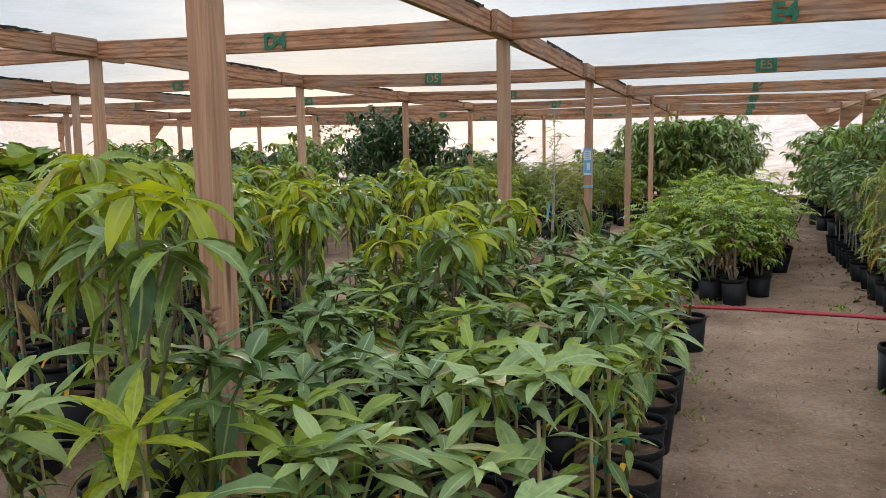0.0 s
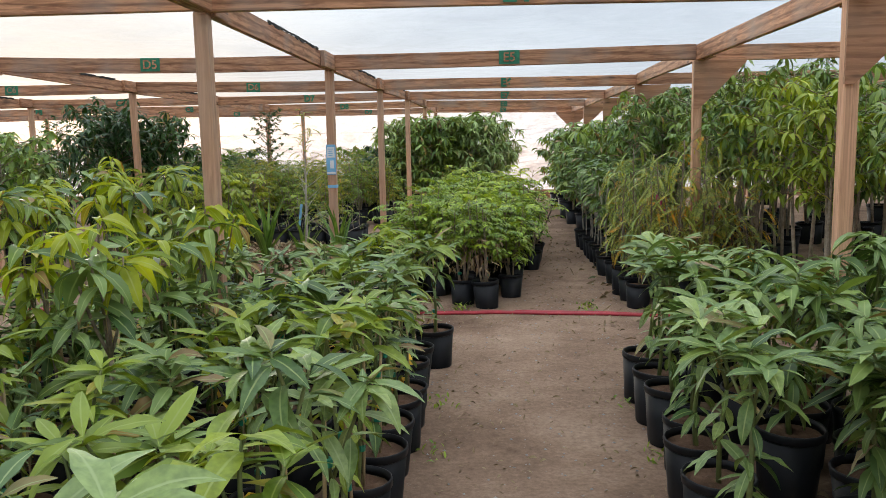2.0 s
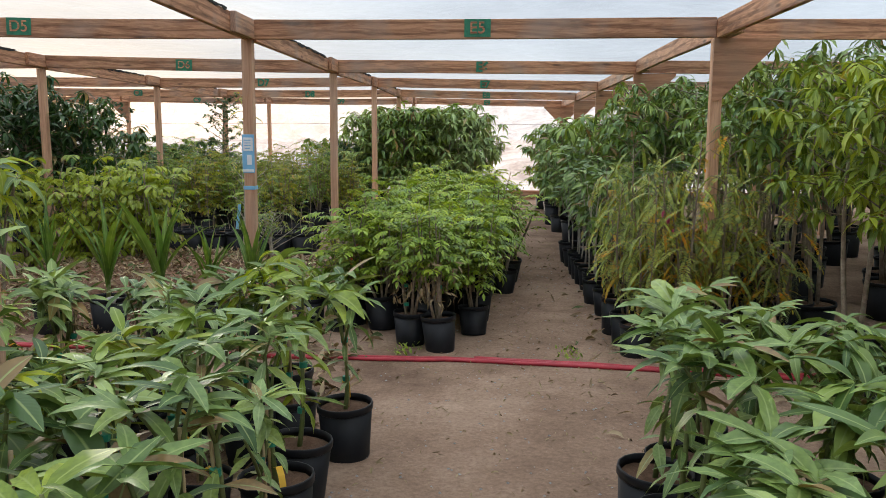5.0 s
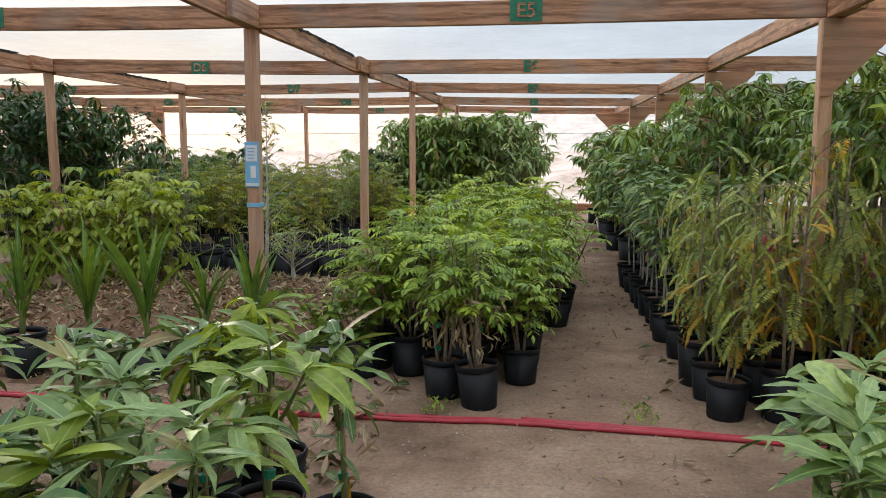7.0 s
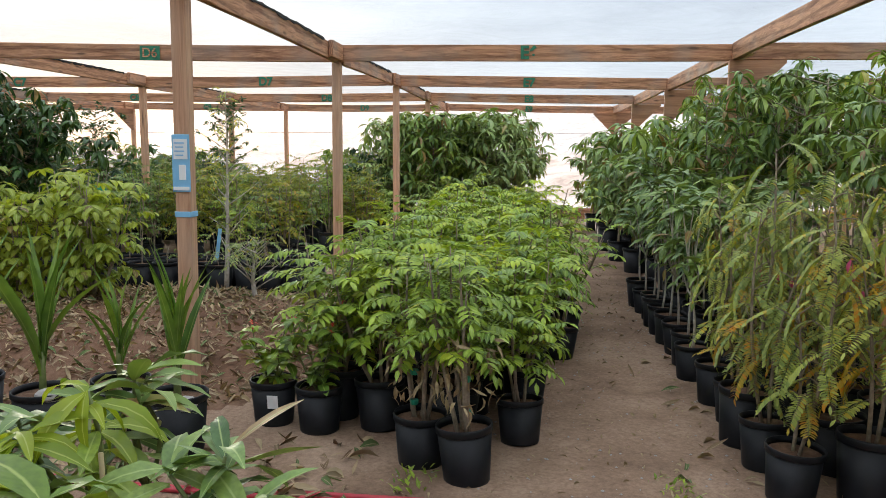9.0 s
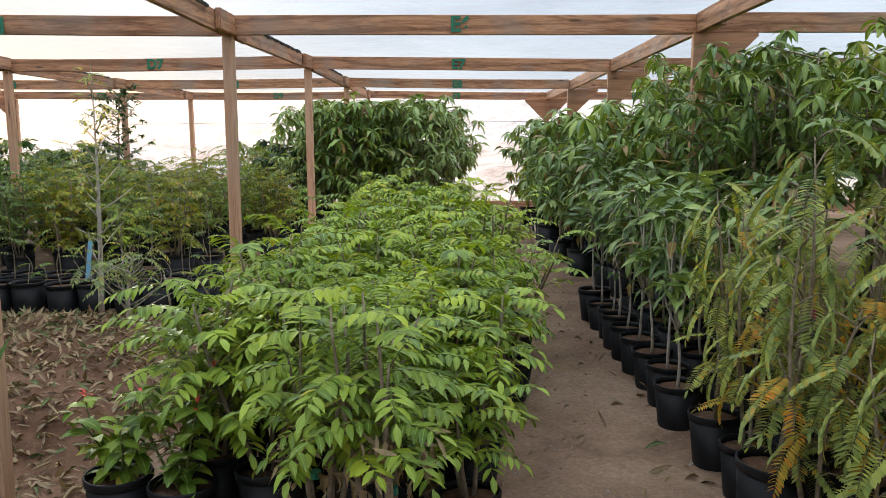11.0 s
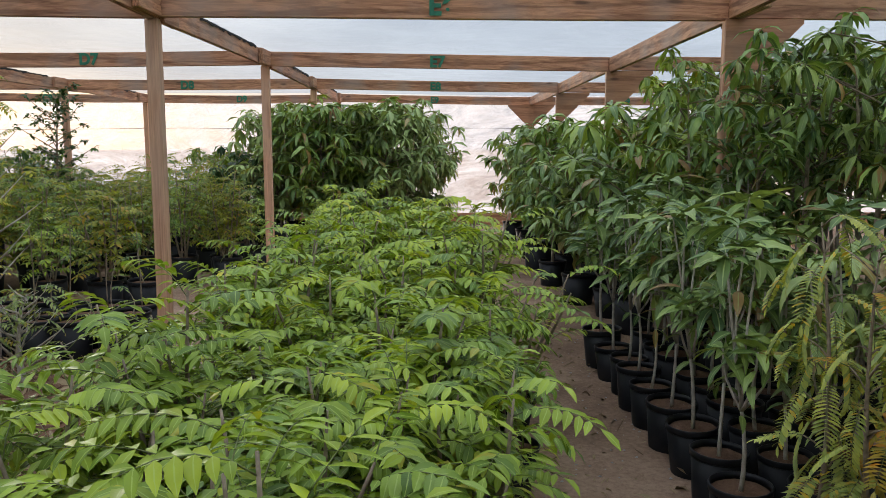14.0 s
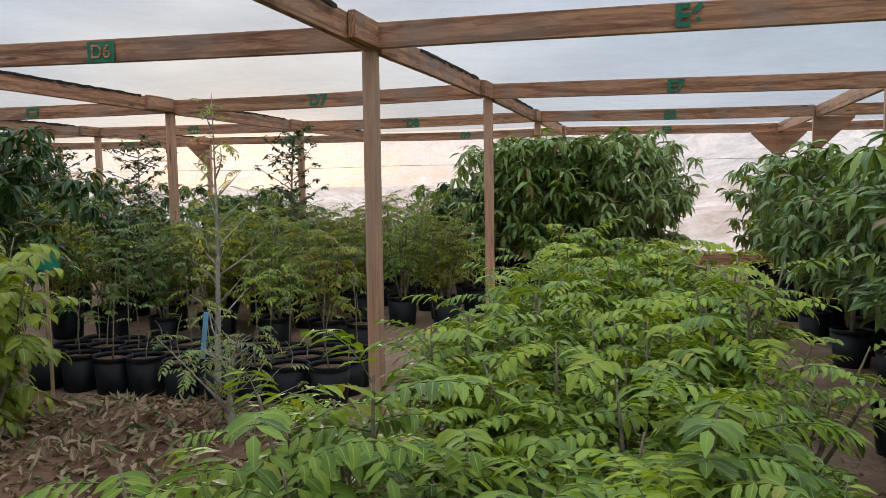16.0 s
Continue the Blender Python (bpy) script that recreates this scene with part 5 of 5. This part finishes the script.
place_all([(-4.85, 12.85), (-5.4, 12.5), (-5.75, 13.3)], [make_tree(2.1, 0.35, 0.62, 90, 0.2, L_DARK, "dark dense mango bush in a nursery pot", "dark mango bushes")])
place_all([(-3.2, 11.1), (-3.5, 11.35), (-3.9, 11.1), (-4.3, 11.7), (-4.5, 11.1)], [make_pinnate(1.28, 6, 78, 0.27, 0.10, 4, L_YELLOW, "shrub with broad yellow-green leaflets growing from the mound", "yellow-green shrubs", None, 0.12, 1.0, 0.36, SHAPES_ROUND) for _ in range(2)], 0.85, 1.08)
dk = [make_tree(rnd(1.35, 1.9), 0.35, 0.58, 34, 0.18, (L_PINNATE_D, L_DARK, L_DEEP)[k], "dense dark green shrub in a nursery pot", "dark shrubs of the far beds", (0.20, 0.34), 1, SHAPES_BACK) for k in range(3)]
place_all(spots_grid(-13.6, -6.6, 5.0, 20.8, 1.3, 1.3, 0.3, 0.35), dk, 0.7, 1.08)
place_all(spots_grid(-7.4, -5.6, 8.6, 11.6, 0.9, 0.8, 0.15), dk, 0.9, 1.05)
place_all(spots_grid(-6.4, -5.4, 15.6, 20.6, 0.9, 0.9, 0.1), dk, 0.8, 0.95)
place_all([(-2.3, 18.6), (-2.7, 19.4), (-3.3, 20.9), (-2.2, 20.1)], dk, 0.95, 1.05)
place_all(spots_grid(-7.0, -5.0, 4.6, 8.4, 0.6, 0.6, 0.1, 0.1), talls, 0.95, 1.1)

broad = make_tree(1.75, 0.7, 0.22, 9, 0.5, L_PINNATE_D, "broad-leaved plant with large green blades in pot", "broad-leaved plants", (0.2, 0.34), 1, SHAPES_ROUND, "potted_broad_leaf_plant", 1.0, (-0.2, 0.9))
place_all([(-6.9, 6.6), (-7.5, 7.3), (-7.9, 6.4)], [broad], 0.8, 0.92)

# ---- fallen leaves, twigs and pebbles ----
random.seed(29)


def scatter_leaves(name, n, spot, lo, hi, label, shapes, material, lift):
    ms_ = []
    while len(ms_) < n:
        x, y = spot()
        ms_.append(aim((x, y, ground_z(x, y) + rnd(0.004, 0.014)), rnd(0, 6.28), rnd(*lift), rnd(lo, hi), rnd(-0.5, 0.5)))
    ob = new(name, leaf_mesh(name, ms_, shapes, material))
    tagged(ob, label, "leaf litter", "", "stuff")


def on_mound():
    a, r = rnd(0, 6.28), math.sqrt(random.random()) * 1.1
    return -2.72 + math.cos(a) * r * 1.75, 10.5 + math.sin(a) * r * 1.85


scatter_leaves("leaf_litter", 6400, on_mound, 0.025, 0.115, "dry brown fallen leaves covering the mound", SHAPES_DRY, L_LITTER, (-0.2, 0.5))
scatter_leaves("aisle_litter", 1700, lambda: (rnd(-0.2, 1.25), rnd(0.5, 15)), 0.015, 0.05, "scattered dry leaf scraps on the dirt aisle", SHAPES_DRY, M_LITTER, (-0.1, 0.2))
scatter_leaves("bed_litter", 2800, lambda: (rnd(-2.6, -0.42), rnd(0.8, 8.6)), 0.06, 0.15, "dry fallen mango leaves under the plants", SHAPES_DRY, L_LITTER, (-0.1, 0.3))
scatter_leaves("edge_litter", 300, lambda: (rnd(0.95, 3.0), rnd(3.0, 12.5)), 0.05, 0.13, "dry fallen mango leaves under the plants", SHAPES_DRY, L_LITTER, (-0.1, 0.3))
scatter_leaves("ground_weed", 260, lambda: (random.choice((rnd(-0.25, -0.1), rnd(0.85, 1.0))) + rnd(-0.05, 0.05), random.choice((3.2, 4.9, 5.6, 8.15, 8.25)) + rnd(-0.12, 0.12)), 0.02, 0.05, "small green weeds at the edge of the aisle", SHAPES_LET, L_PINNATE, (0.3, 1.2))


def make_pebbles():
    v, f = [], []
    for k in range(1100):
        x, y = rnd(-0.3, 1.3), rnd(0.6, 13)
        r = rnd(0.003, 0.010)
        z = ground_z(x, y) + r * 0.3
        o = len(v)
        v += [(x + r, y, z), (x, y + r * 0.8, z), (x - r, y, z), (x, y - r * 0.9, z), (x, y, z + r * 0.7), (x, y, z - r)]
        f += [(o + a, o + b, o + 4) for a, b in ((0, 1), (1, 2), (2, 3), (3, 0))]
    tagged(new("pebbles", mesh_from("pebbles", v, f, M_STONE, None, False)), "small pale pebbles strewn over the dirt aisle", "pebbles", "", "stuff")


make_pebbles()
wire = new("wall_wire", tubes("wall_wire", [([(-15.0 + 2.7 * k, Y1 + 0.02, 1.75 - 0.03 * (k % 2)) for k in range(11)], [0.004] * 11)], M_WIRE, 5))
tag_structure(wire, "thin wire strung along the plastic end wall")
flagged = copy_thing_scaled(tr[0], pose(2.95, 6.55, 0, 0, 0, 60) @ Matrix.Diagonal((0.88, 0.88, 0.88, 1)))
tagged(flagged, "tall mango tree with a red ribbon tied to its trunk")
part("ribbon", box_mesh("ribbon", (0.024, 0.004, 0.24), M_RED, 0.001, 0.01, 3), flagged, "red marker ribbon").matrix_local = pose(0.03, -0.02, 1.32, 0, 8, 20)
noted = copy_thing_scaled(talls[0], pose(-1.28, 4.6, 0, 0, 0, 0) @ Matrix.Diagonal((0.82, 0.82, 0.82, 1)))
tagged(noted, "mango plant with a white paper tag on its stem")
part("paper_tag", box_mesh("paper_tag", (0.035, 0.004, 0.07), M_WHITE, 0.001, 0.004, 2), noted, "white paper tag").matrix_local = pose(0.02, -0.12, 1.2, 10, 20, 0)
band = new("post_band", box_mesh("post_band", (POST_W + 0.012, POST_W + 0.012, 0.07), M_TIE, 0.002))
band.matrix_world = pose(-4.84, ROWS_Y[5], 0.66)
tagged(band, "teal plastic band wrapped round a wooden post", "tape")
